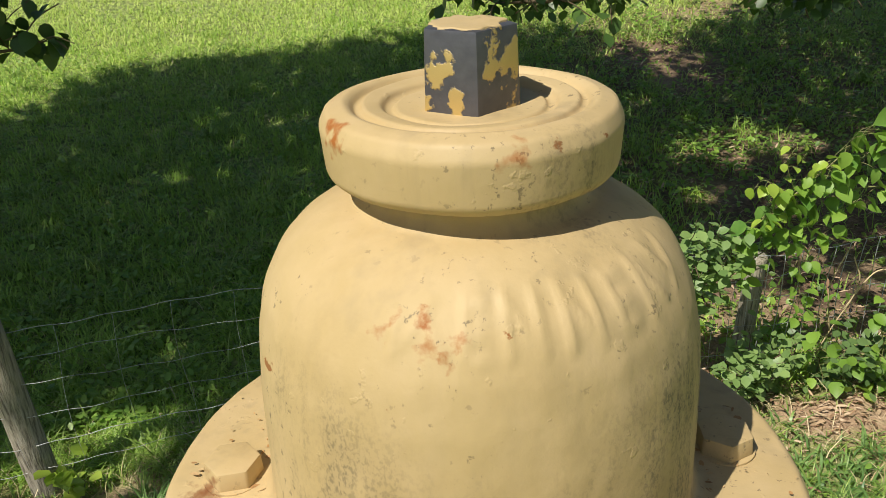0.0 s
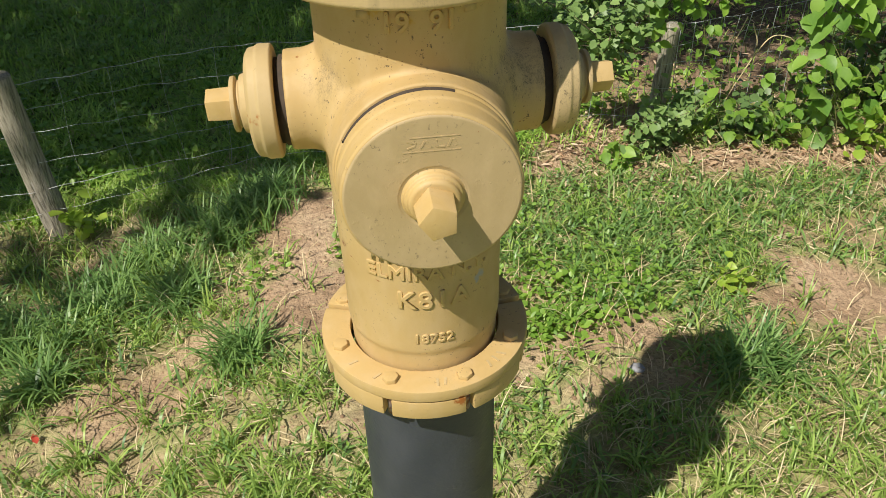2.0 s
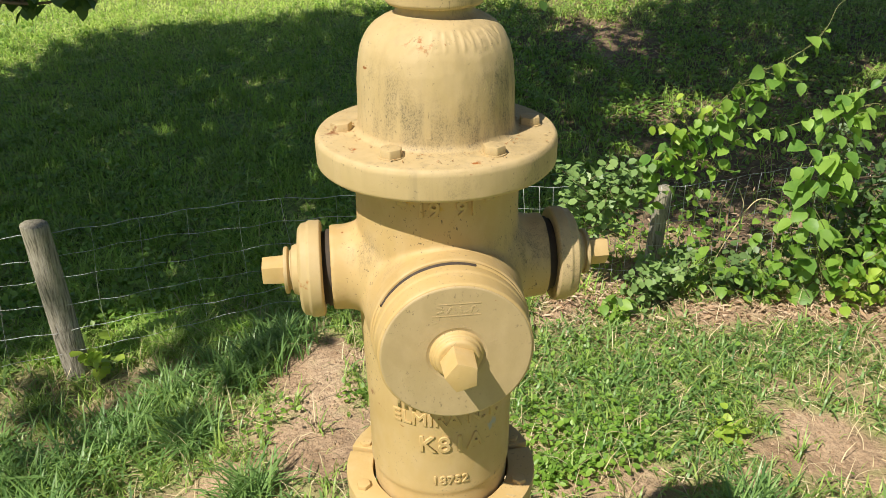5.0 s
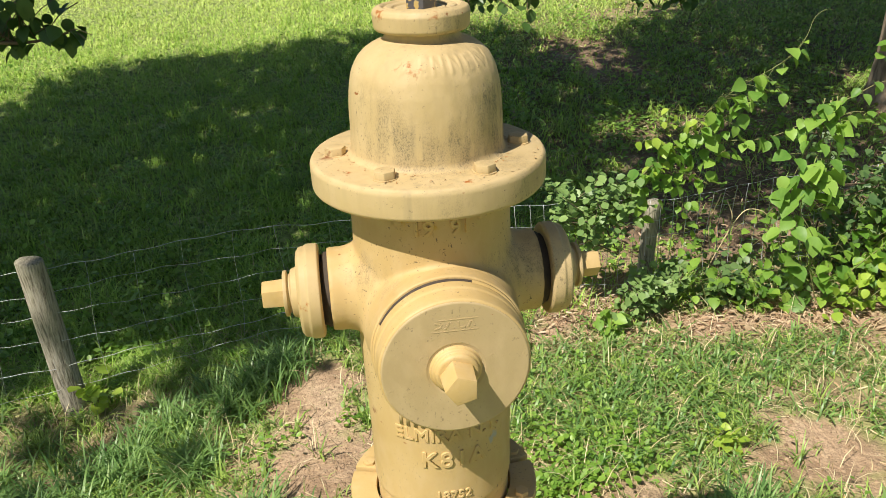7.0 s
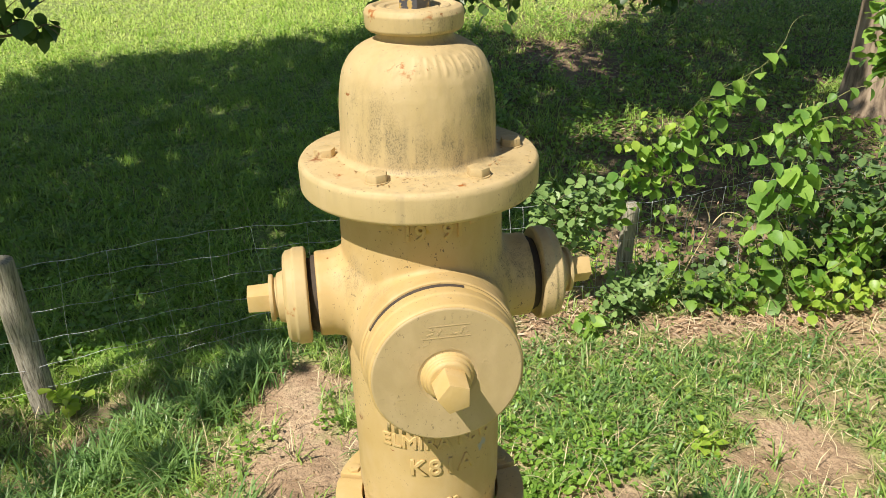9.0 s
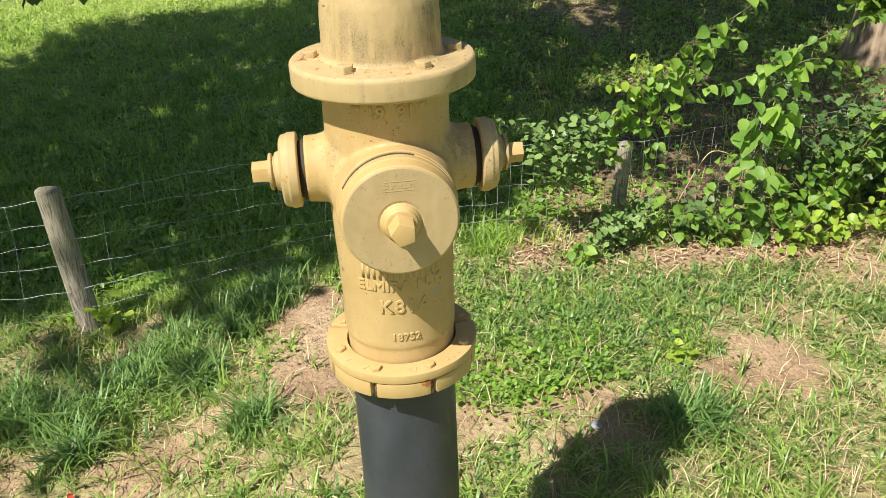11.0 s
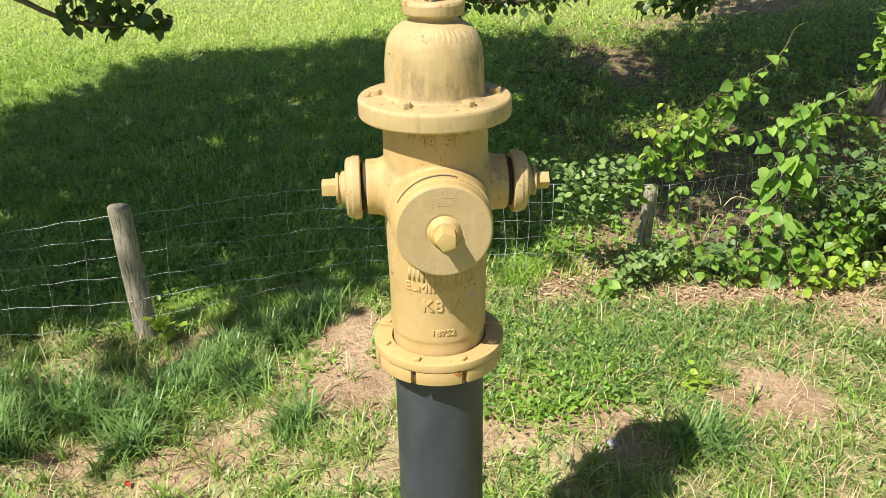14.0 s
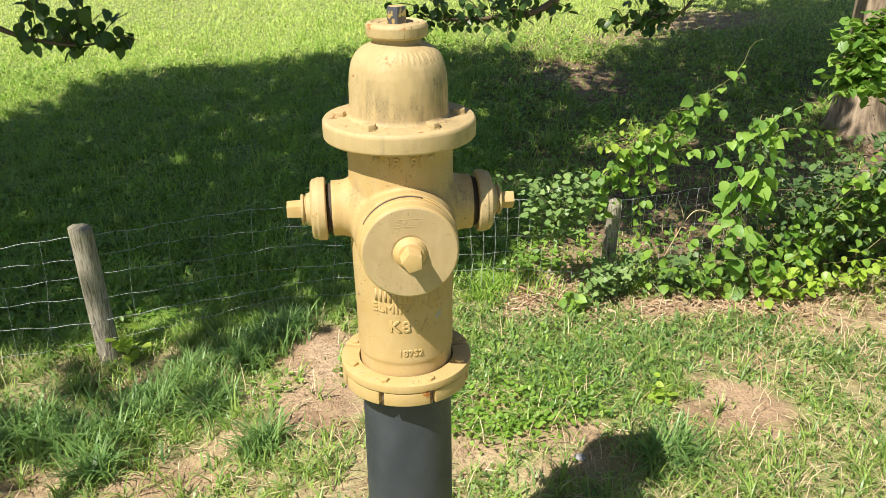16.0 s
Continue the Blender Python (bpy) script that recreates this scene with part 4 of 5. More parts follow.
single_leaf("fallen_leaf", -0.917, 0.727, 0.034, RED, "small curled red leaf fallen on dry straw")
YELLOW, nt, b = surface("yellow_leaf", 0.6)
nt.links.new(mix(nt, grain(nt, 50, 3), (0.62, 0.40, 0.06), (0.68, 0.52, 0.12)), b.inputs["Base Color"])
single_leaf("fallen_leaf", 1.035, 0.735, 0.022, YELLOW, "small yellow leaf fallen on bare soil", yaw=2.0)
single_leaf("fallen_leaf", 1.115, 0.66, 0.024, YELLOW, "pale orange leaf fallen beside the grass", yaw=4.0)
bm = bmesh.new()
bmesh.ops.create_icosphere(bm, subdivisions=2, radius=0.02)
for v in bm.verts:
    v.co = Vector((v.co.x, v.co.y * 0.8, v.co.z * 0.35)) * (1 + 0.25 * noise.noise(v.co * 60))
stone = tagged(part("stone", bm, PEBBLE), "flat grey stone lying on straw", "stone")
stone.location = (0.575, 0.64, float(height(0.575, 0.64)) + 0.006)


# ---- fence ----
def fence_post(base, top, r, label, seed):
    post = thing("fence_post", base, label, "fence post", "fence posts")
    bm = bmesh.new()
    d = Vector(top) - Vector(base)
    rows = 16
    prof = [(0.001, 0.0)] + [(r * (1 - 0.10 * k / rows), d.length * k / rows) for k in range(rows + 1)] + [(r * 0.78, d.length + 0.006), (0.001, d.length + 0.004)]
    lathe(bm, prof, 22)
    q = d.to_track_quat("Z", "Y").to_matrix().to_4x4()
    for v in bm.verts:
        a = math.atan2(v.co.y, v.co.x)
        k = 1 + 0.10 * noise.noise((2.2 * math.cos(a) + seed, 2.2 * math.sin(a), v.co.z * 1.6)) + 0.05 * noise.noise((7 * math.cos(a), 7 * math.sin(a) + seed, v.co.z * 2.5))
        v.co = q @ Vector((v.co.x * k, v.co.y * k * 0.86, v.co.z + 0.012 * noise.noise((9 * v.co.x + seed, 9 * v.co.y, 3)) * (v.co.z > d.length * 0.9)))
    part("timber", bm, TIMBER, post)
    return post


zl, zr = float(height(-1.09, 1.71)), float(height(1.08, 1.93))
post_l = fence_post((-1.090, 1.722, zl - 0.08), (-1.094, 1.652, 0.545), 0.047, "weathered grey round wooden fence post leaning slightly", 1.0)
post_r = fence_post((1.070, 1.935, zr - 0.08), (1.082, 1.918, 0.430), 0.036, "weathered grey wooden fence post among vines", 5.0)

wire_fence = thing("wire_fence", (0, 0, 0), "galvanised woven wire fence stapled to wooden posts", "wire fence")


def fence_y(x):
    return float(np.interp(x, [-3.5, -1.09, 1.08, 3.5], [1.50, 1.665, 1.875, 2.08]))


def wire_z(x, k):
    lift = float(np.interp(x, [-3.2, -1.52, -1.10, -0.72, -0.35, 0.5, 1.08, 1.45, 3.0], [0.40, 0.472, 0.500, 0.538, 0.560, 0.512, 0.462, 0.478, 0.50]))
    return lift - 0.085 * k - 0.006 * k * math.sin(3 * x + k) + 0.005 * math.sin(9 * x + 2.3 * k)


for k in range(6):
    bm = bmesh.new()
    pts = [(x, fence_y(x) + 0.012 * math.sin(4.1 * x + k), wire_z(x, k) + 0.003 * math.sin(37 * x + 2 * k)) for x in np.arange(-3.2, 3.3, 0.03)]
    tube(bm, pts, 0.00095 if k in (0, 4) else 0.0007, 5)
    part("line_wire", bm, WIRE, wire_fence)
uprights = list(np.arange(-3.0, 0.4, 0.158)) + list(np.arange(0.42, 2.6, 0.052))
for i, x in enumerate(uprights):
    bm = bmesh.new()
    sway = (0.025 if x < 0.4 else 0.004) * math.sin(2.7 * i)
    pts = [(x + sway * (q - 0.5) + 0.004 * math.sin(7 * q + i), fence_y(x) + 0.012 * math.sin(4.1 * x + q * 4), wire_z(x, 5 * q)) for q in np.linspace(0, 1, 16)]
    tube(bm, pts, 0.0005 if x < 0.4 else 0.0009 if x < 1.05 else 0.0013, 5)
    part("stay_wire", bm, WIRE, wire_fence)


# ---- vines and shrubs on the fence ----
def stems(bm, n, g, start, to, wander, r0, per=9):
    """Wandering stems between two boxes; returns the runs of points."""
    runs = []
    for _ in range(n):
        a = Vector([g.uniform(*s) for s in start])
        c = Vector([g.uniform(*s) for s in to])
        pts = [a.lerp(c, q) + Vector((g.uniform(-1, 1), g.uniform(-0.6, 0.6), g.uniform(-0.5, 1))) * wander * math.sin(math.pi * min(q + 0.1, 1)) for q in np.linspace(0, 1, 5)]
        run = spline(pts, per)
        tube(bm, run, [r0 * (1 - 0.75 * i / len(run)) for i in range(len(run))], 5)
        runs.append(run)
    return runs


def leaf_places(runs, g, every, off, droop, turn=1.3):
    """Leaves set alternately along the runs: place, yaw, pitch, roll."""
    at, ang = [], []
    for run in runs:
        d = 0.0
        for p, q in zip(run, run[1:]):
            d += (q - p).length
            while d > every:
                d -= every * g.uniform(0.6, 1.4)
                at.append(q + Vector((g.gauss(0, off), g.gauss(0, off), g.gauss(0, off))))
                ang.append((g.gauss(math.pi, turn), g.gauss(droop, 0.45), g.gauss(0, 0.45)))
    return np.array(at), np.array(ang)


LEAF_MESHES = {}


def leaf_mesh(kind, material):
    """One shared heart-shaped leaf with a fold along its midrib and a short stalk."""
    if kind not in LEAF_MESHES:
        bm = bmesh.new()
        curl = (-0.10, 0.04, -0.22)[kind]
        vs = [bm.verts.new((x * (1.0, 0.88, 1.12)[kind], y, z * (1.0, 1.5, 0.7)[kind] + curl * y * y)) for x, y, z in HEART]
        for f in HEART_F:
            for q in f:
                bm.faces.new([vs[i] for i in q])
        st = [bm.verts.new(p) for p in ((-0.015, -0.32, -0.05), (0.015, -0.32, -0.05), (0.015, 0.02, 0), (-0.015, 0.02, 0))]
        bm.faces.new(st)
        for f in bm.faces:
            f.smooth = True
        me = bpy.data.meshes.new("leaf")
        bm.to_mesh(me)
        bm.free()
        me.materials.append(material)
        LEAF_MESHES[kind] = me
    return LEAF_MESHES[kind]


def single_leaves(parent, at, ang, size, g):
    for p, (yw, pt, rl), s in zip(at, ang, size):
        ob = new("leaf", leaf_mesh(g.randrange(3), VINE_LEAF))
        ob.parent = parent
        ob.matrix_basis = Matrix.Translation(p) @ Matrix(turns(np.array([yw]), np.array([pt]), np.array([rl]))[0].tolist()).to_4x4() @ Matrix.Diagonal((s, s, s, 1))


def plant(name, label, category, base, seed, groups, material, group=""):
    """groups: (stems, start box, end box, wander, stem radius, spacing, offset, droop, leaf size low, high, outline, singly)"""
    g = random.Random(seed)
    ob = thing(name, (0, 0, 0), label, category, group)
    bm = bmesh.new()
    jobs = [(stems(bm, q[0], g, q[1], q[2], q[3], q[4]), q) for q in groups]
    part("stem", bm, TWIG if material in (SHRUB, BUSH) else STEM, ob)
    for runs, q in jobs:
        at, ang = leaf_places(runs, g, q[5], q[6], q[7])
        size = np.array([g.uniform(q[8], q[9]) for _ in at])
        if q[11]:
            single_leaves(ob, at, ang, size, g)
        else:
            shape, sf = (HEART, HEART_F) if q[10] == "heart" else (OVAL, OVAL_F)
            scatter("foliage", shape, sf, at, size, ang[:, 0], ang[:, 1], ang[:, 2], material, ob, 1.0 if q[10] == "heart" else 1.45)
    return ob


plant("shrub", "grey-green small-leaved shrub sprawling along the wire fence", "shrub", None, 11, [
    (9, ((0.72, 0.92), (1.72, 1.92), (0.30, 0.42)), ((0.55, 0.88), (1.62, 1.85), (0.50, 0.70)), 0.06, 0.003, 0.011, 0.018, -0.1, 0.026, 0.042, "oval", False),
    (1, ((0.95, 1.0), (1.75, 1.78), (0.40, 0.45)), ((0.50, 0.51), (1.69, 1.71), (0.665, 0.675)), 0.02, 0.002, 0.016, 0.010, -0.1, 0.020, 0.034, "oval", False),
    (9, ((0.68, 0.92), (1.65, 1.85), (0.42, 0.52)), ((0.58, 0.96), (1.60, 1.85), (0.50, 0.67)), 0.06, 0.002, 0.010, 0.02, -0.1, 0.026, 0.042, "oval", False),
    (13, ((0.93, 1.14), (1.65, 1.85), (0.02, 0.10)), ((0.84, 1.16), (1.55, 1.80), (0.12, 0.28)), 0.06, 0.003, 0.009, 0.022, -0.1, 0.026, 0.044, "oval", False)], SHRUB)


def runner(label, seed, strands, material):
    """A climbing vine: strands of (points, stem radius, spacing, reach of the stalks, leaf size low, high, singly)."""
    g = random.Random(seed)
    ob = thing("vine", (0, 0, 0), label, "vine")
    bm = bmesh.new()
    jobs = []
    for pts, r0, every, reach, lo, hi, singly in strands:
        run = spline(pts, 9)
        n = len(run)
        tube(bm, run, [r0 * (1 - 0.7 * i / n) for i in range(n)], 6)
        at, ang, size, d, side = [], [], [], 0.0, 1
        for p, q in zip(run, run[1:]):
            d += (q - p).length
            while every and d > every:
                d -= every * g.uniform(0.7, 1.3)
                side = -side
                e = q + Vector((side * g.uniform(0.3, 1) * reach, -g.uniform(0, 0.8) * reach, g.gauss(0, 0.5) * reach))
                tube(bm, [q, q.lerp(e, 0.6) + Vector((0, 0, 0.003)), e], 0.0009, 4)
                at.append(e)
                ang.append((math.pi + side * g.uniform(-0.3, 1.7), g.gauss(-0.55, 0.5), g.gauss(0, 0.55)))
                size.append(g.uniform(lo, hi))
        jobs.append((np.array(at), np.array(ang), np.array(size), singly))
    part("stem", bm, STEM, ob)
    for at, ang, size, singly in jobs:
        if len(at) and singly:
            single_leaves(ob, at, ang, size, g)
        elif len(at):
            scatter("foliage", HEART, HEART_F, at, size, ang[:, 0], ang[:, 1], ang[:, 2], material, ob)
    return ob


def about(points, dx, dy, dz):
    return [(x + dx * q, y + dy * q, z + dz * q) for (x, y, z), q in zip(points, np.linspace(0.3, 1, len(points)))]


ARCH = [(0.90, 1.80, 0.46), (0.96, 1.77, 0.58), (1.07, 1.76, 0.69), (1.18, 1.76, 0.79), (1.27, 1.76, 0.885), (1.37, 1.70, 0.970), (1.44, 1.69, 1.015)]
runner("bright green heart-leaved vine arching above the post", 12, [
    (ARCH, 0.0030, 0.016, 0.050, 0.036, 0.062, True),
    (about(ARCH[:6], 0.02, -0.03, -0.05), 0.0022, 0.018, 0.035, 0.036, 0.056, True),
    (about(ARCH[:5], -0.05, -0.04, 0.01), 0.0020, 0.018, 0.035, 0.034, 0.050, False),
    (about(ARCH[:4], 0.09, -0.02, -0.10), 0.0020, 0.018, 0.035, 0.034, 0.052, False),
    ([(1.02, 1.78, 0.62), (1.10, 1.75, 0.62), (1.18, 1.74, 0.58), (1.22, 1.73, 0.55)], 0.0018, 0.020, 0.03, 0.034, 0.050, False),
    ([(0.94, 1.80, 0.50), (1.00, 1.78, 0.58), (1.10, 1.77, 0.56), (1.14, 1.77, 0.44), (1.16, 1.78, 0.30)], 0.0018, 0.020, 0.03, 0.030, 0.046, False),
    ([(1.44, 1.69, 1.015), (1.475, 1.69, 1.075), (1.50, 1.70, 1.13), (1.535, 1.70, 1.155), (1.575, 1.70, 1.150)], 0.0013, 0.0, 0.0, 0.02, 0.03, False),
    ([(1.42, 1.70, 1.00), (1.45, 1.69, 1.04), (1.47, 1.69, 1.07)], 0.0010, 0.030, 0.012, 0.020, 0.032, False)], VINE)
RUNNER = [(1.17, 1.76, 0.675), (1.26, 1.75, 0.712), (1.38, 1.74, 0.712), (1.47, 1.72, 0.742), (1.60, 1.70, 0.815)]
TOP = [(1.56, 1.70, 0.80), (1.69, 1.70, 0.855), (1.78, 1.72, 0.885), (1.88, 1.75, 0.895), (2.02, 1.80, 0.93)]
runner("long vine runner with paired round leaves along the fence top", 13, [
    (RUNNER, 0.0026, 0.026, 0.028, 0.040, 0.056, True),
    (TOP, 0.0024, 0.040, 0.025, 0.032, 0.048, True),
    ([(1.62, 1.76, 0.72), (1.72, 1.75, 0.78), (1.84, 1.76, 0.76), (1.95, 1.78, 0.72)], 0.0020, 0.022, 0.03, 0.034, 0.050, False)], VINE)
FALL = [(1.62, 1.72, 0.84), (1.60, 1.69, 0.74), (1.56, 1.67, 0.62), (1.53, 1.66, 0.48), (1.55, 1.65, 0.34), (1.60, 1.64, 0.20), (1.63, 1.63, 0.10)]
runner("curtain of large bright green heart-shaped vine leaves", 14, [
    (FALL, 0.0030, 0.016, 0.060, 0.050, 0.088, True),
    (about(FALL[:5], -0.06, 0.03, 0.02), 0.0024, 0.022, 0.055, 0.040, 0.072, True),
    (about(FALL[:4], 0.10, 0.04, 0.03), 0.0024, 0.021, 0.055, 0.036, 0.062, True),
    ([(1.50, 1.66, 0.04), (1.47, 1.65, 0.14), (1.45, 1.66, 0.27), (1.48, 1.67, 0.38)], 0.0020, 0.018, 0.035, 0.036, 0.056, False),
    ([(1.62, 1.62, 0.02), (1.66, 1.60, 0.12), (1.64, 1.60, 0.24), (1.68, 1.62, 0.36)], 0.0020, 0.016, 0.04, 0.036, 0.060, False),
    ([(1.72, 1.62, 0.02), (1.78, 1.60, 0.12), (1.75, 1.60, 0.22), (1.80, 1.62, 0.30)], 0.0020, 0.016, 0.04, 0.036, 0.060, False)], VINE)
runner("low bright green vine climbing from the mulch", 34, [
    ([(1.20, 1.70, 0.03), (1.22, 1.69, 0.12), (1.19, 1.70, 0.22), (1.20, 1.72, 0.34)], 0.0018, 0.018, 0.04, 0.034, 0.052, False),
    ([(1.27, 1.66, 0.02), (1.30, 1.65, 0.09), (1.26, 1.66, 0.16), (1.30, 1.68, 0.23)], 0.0018, 0.016, 0.04, 0.034, 0.054, False),
    ([(1.36, 1.66, 0.02), (1.37, 1.65, 0.10), (1.40, 1.66, 0.17), (1.36, 1.68, 0.22)], 0.0018, 0.017, 0.04, 0.034, 0.054, False),
    ([(1.40, 1.74, 0.03), (1.42, 1.73, 0.16), (1.40, 1.74, 0.30), (1.43, 1.75, 0.42)], 0.0018, 0.022, 0.035, 0.034, 0.050, False)], VINE)
plant("shrub", "low leafy shrub filling the foot of the fence", "shrub", None, 24, [
    (16, ((1.14, 1.55), (1.62, 1.88), (0.03, 0.08)), ((1.12, 1.58), (1.56, 1.86), (0.12, 0.27)), 0.05, 0.0022, 0.012, 0.024, -0.2, 0.024, 0.042, "oval", False)], BUSH)
plant("bush", "dense dark green bush tangled through the fence", "bush", None, 15, [
    (46, ((1.62, 2.60), (1.66, 2.10), (0.05, 0.15)), ((1.62, 2.75), (1.58, 2.05), (0.30, 0.74)), 0.10, 0.004, 0.014, 0.03, -0.2, 0.026, 0.048, "oval", False),
    (22, ((1.60, 2.50), (1.60, 1.85), (0.20, 0.55)), ((1.66, 2.60), (1.54, 1.80), (0.40, 0.76)), 0.08, 0.003, 0.015, 0.03, -0.3, 0.028, 0.050, "oval", False)], BUSH)
plant("vine", "young yellow-green vine threading through the dark bush", "vine", None, 16, [
    (15, ((1.60, 2.40), (1.54, 1.80), (0.10, 0.50)), ((1.58, 2.50), (1.50, 1.75), (0.40, 0.86)), 0.08, 0.002, 0.024, 0.03, -0.5, 0.028, 0.052, "heart", False)], VINE)
plant("weed_clump", "young bright green broad-leaved seedling on worn grass", "weed", None, 17, [
    (4, ((0.915, 0.925), (0.92, 0.93), (0.06, 0.07)), ((0.86, 0.98), (0.88, 0.98), (0.115, 0.150)), 0.01, 0.0014, 0.014, 0.018, 0.10, 0.026, 0.044, "heart", False)], YOUNG)
plant("weed_clump", "bright green broad-leaved weed at the foot of the post", "weed", None, 18, [
    (5, ((-1.02, -0.99), (1.66, 1.69), (-0.06, -0.05)), ((-1.05, -0.92), (1.60, 1.70), (0.04, 0.14)), 0.02, 0.0016, 0.03, 0.014, -0.2, 0.038, 0.070, "oval", False)], YOUNG)
plant("weed_clump", "bright leafy weed beneath the shrub by the fence", "weed", None, 19, [
    (8, ((0.83, 0.86), (1.60, 1.64), (0.05, 0.07)), ((0.76, 0.90), (1.54, 1.64), (0.10, 0.17)), 0.02, 0.0016, 0.03, 0.014, -0.3, 0.030, 0.055, "heart", False)], VINE)
runner("yellow-green young vine tips above the shrub", 22, [
    ([(1.06, 1.74, 0.70), (1.00, 1.72, 0.75), (0.96, 1.71, 0.77), (0.93, 1.70, 0.745)], 0.0014, 0.014, 0.025, 0.026, 0.042, False),
    ([(1.07, 1.74, 0.72), (1.03, 1.72, 0.80), (1.04, 1.71, 0.855), (1.08, 1.70, 0.845)], 0.0014, 0.020, 0.022, 0.024, 0.038, False),
    ([(1.12, 1.72, 0.77), (1.10, 1.70, 0.80), (1.13, 1.69, 0.82)], 0.0012, 0.016, 0.022, 0.024, 0.036, False),
    ([(1.02, 1.73, 0.62), (0.99, 1.71, 0.655), (0.97, 1.70, 0.66)], 0.0012, 0.014, 0.022, 0.026, 0.038, False)], YOUNG)
plant("vine", "yellow-green young leaves low among the vines", "vine", None, 23, [
    (7, ((1.55, 2.35), (1.48, 1.62), (0.05, 0.25)), ((1.55, 2.35), (1.46, 1.60), (0.12, 0.34)), 0.04, 0.0014, 0.022, 0.02, -0.3, 0.026, 0.05, "heart", False)], YOUNG)
bm = bmesh.new()
for pts in (((1.24, 1.84, 0.02), (1.30, 1.83, 0.20), (1.36, 1.82, 0.36), (1.33, 1.82, 0.46)), ((1.33, 1.825, 0.28), (1.40, 1.82, 0.40), (1.47, 1.82, 0.40), (1.52, 1.83, 0.36)), ((1.30, 1.83, 0.20), (1.27, 1.82, 0.36), (1.30, 1.81, 0.49))):
    tube(bm, spline(pts, 6), 0.0022, 6)
tagged(part("bare_twig", bm, DRY), "pale dead forked twig leaning on the wire", "twig")


# ---- trees ----
def limb(bm, pts, r0, r1, seg=8, per=8):
    run = spline(pts, per)
    n = len(run)
    tube(bm, run, [r0 + (r1 - r0) * (i / (n - 1)) ** 0.8 for i in range(n)], seg)
    return run


def hanging_leaves(parent, runs, g, every, off, lo, hi, droop, material, shape="heart"):
    at, ang = leaf_places(runs, g, every, off, droop, 3.0)
    size = np.array([g.uniform(lo, hi) for _ in at])
    sh, sf = (HEART, HEART_F) if shape == "heart" else (OVAL, OVAL_F)
    return scatter("foliage", sh, sf, at, size, ang[:, 0], ang[:, 1], ang[:, 2], material, parent, 1.0 if shape == "heart" else 1.5)


def leafy_twigs(bm, g, along, n, reach, drop, r):
    runs = []
    for _ in range(n):
        p = along[g.randrange(len(along) // 4, len(along))]
        e = p + Vector((g.uniform(-1, 1) * reach, g.uniform(-0.5, 0.5) * reach, g.uniform(*drop)))
        run = spline([p, p.lerp(e, 0.5) + Vector((0, 0, 0.02)), e], 5)
        tube(bm, run, r, 5)
        runs.append(run)
    return runs


def right_tree():
    g = random.Random(21)
    zg = float(height(3.33, 3.62))
    tree = thing("tree", (3.33, 3.62, zg), "smooth tan-barked tree with low leafy branches by the fence", "tree", "trees")
    tree_inv = Matrix.Translation(tree.location).inverted()

    def local(bm):
        bm.transform(tree_inv)
        return bm

    bm = bmesh.new()
    prof = [(0.24, -0.05), (0.20, 0.04), (0.175, 0.14), (0.162, 0.30), (0.155, 0.6), (0.15, 1.2), (0.135, 2.2), (0.12, 3.0), (0.10, 3.8)]
    lathe(bm, prof, 28)
    for v in bm.verts:
        a = math.atan2(v.co.y, v.co.x)
        k = 1 + (0.16 * math.sin(3 * a + 1.0) + 0.10 * math.sin(5 * a)) * max(0.25, 1 - v.co.z / 0.5) * 0.8
        v.co = Vector((v.co.x * k + 0.03 * v.co.z, v.co.y * k + 0.03 * v.co.z, v.co.z))
    part("trunk", bm, BARK, tree)
    base = Vector((3.25, 3.72, zg + 3.2))
    bm, runs = bmesh.new(), []
    over = limb(bm, [base, (2.5, 3.0, 2.75), (1.6, 2.35, 2.1), (1.05, 2.05, 1.56), (0.76, 1.95, 1.28), (0.52, 1.92, 1.235), (0.28, 1.90, 1.235)], 0.05, 0.002)
    side = limb(bm, [(1.6, 2.35, 2.1), (1.5, 2.1, 1.62), (1.36, 1.97, 1.28), (1.20, 1.95, 1.20), (1.03, 1.93, 1.20)], 0.015, 0.002)
    low = limb(bm, [base - Vector((0, 0, 0.8)), (2.95, 3.0, 1.9), (2.62, 2.45, 1.36), (2.42, 2.15, 1.10), (2.28, 2.02, 0.96)], 0.035, 0.006)
    runs += leafy_twigs(bm, g, over[-21:], 30, 0.15, (-0.07, 0.10), 0.0018)
    runs += leafy_twigs(bm, g, side[-19:], 22, 0.12, (-0.06, 0.10), 0.0018)
    low_runs = leafy_twigs(bm, g, low[-11:], 130, 0.20, (-0.15, 0.12), 0.0025)
    part("branch", local(bm), TWIG, tree)
    f = hanging_leaves(tree, runs, g, 0.017, 0.014, 0.032, 0.050, -0.9, CANOPY, "oval")
    f.data.transform(tree_inv)
    f = hanging_leaves(tree, low_runs, g, 0.010, 0.02, 0.040, 0.070, -0.3, WEED, "oval")
    f.data.transform(tree_inv)
    # crown above
    n = 5200
    c = np.array([3.6, 4.3, zg + 5.0])
    d = rng.normal(0, 1, (n, 3))
    d /= np.linalg.norm(d, axis=1)[:, None]
    rad = rng.uniform(0.35, 1, n) ** 0.5 * (1 + 0.25 * np.sin(5 * d[:, 0] + 3 * d[:, 2]))
    at = c + d * rad[:, None] * np.array([2.3, 2.2, 1.7])
    f = scatter("crown", HEART, HEART_F, at, rng.uniform(0.09, 0.2, n), rng.uniform(0, 6.28, n), rng.normal(-0.4, 0.6, n), rng.normal(0, 0.5, n), CANOPY, tree)
    f.data.transform(tree_inv)


right_tree()

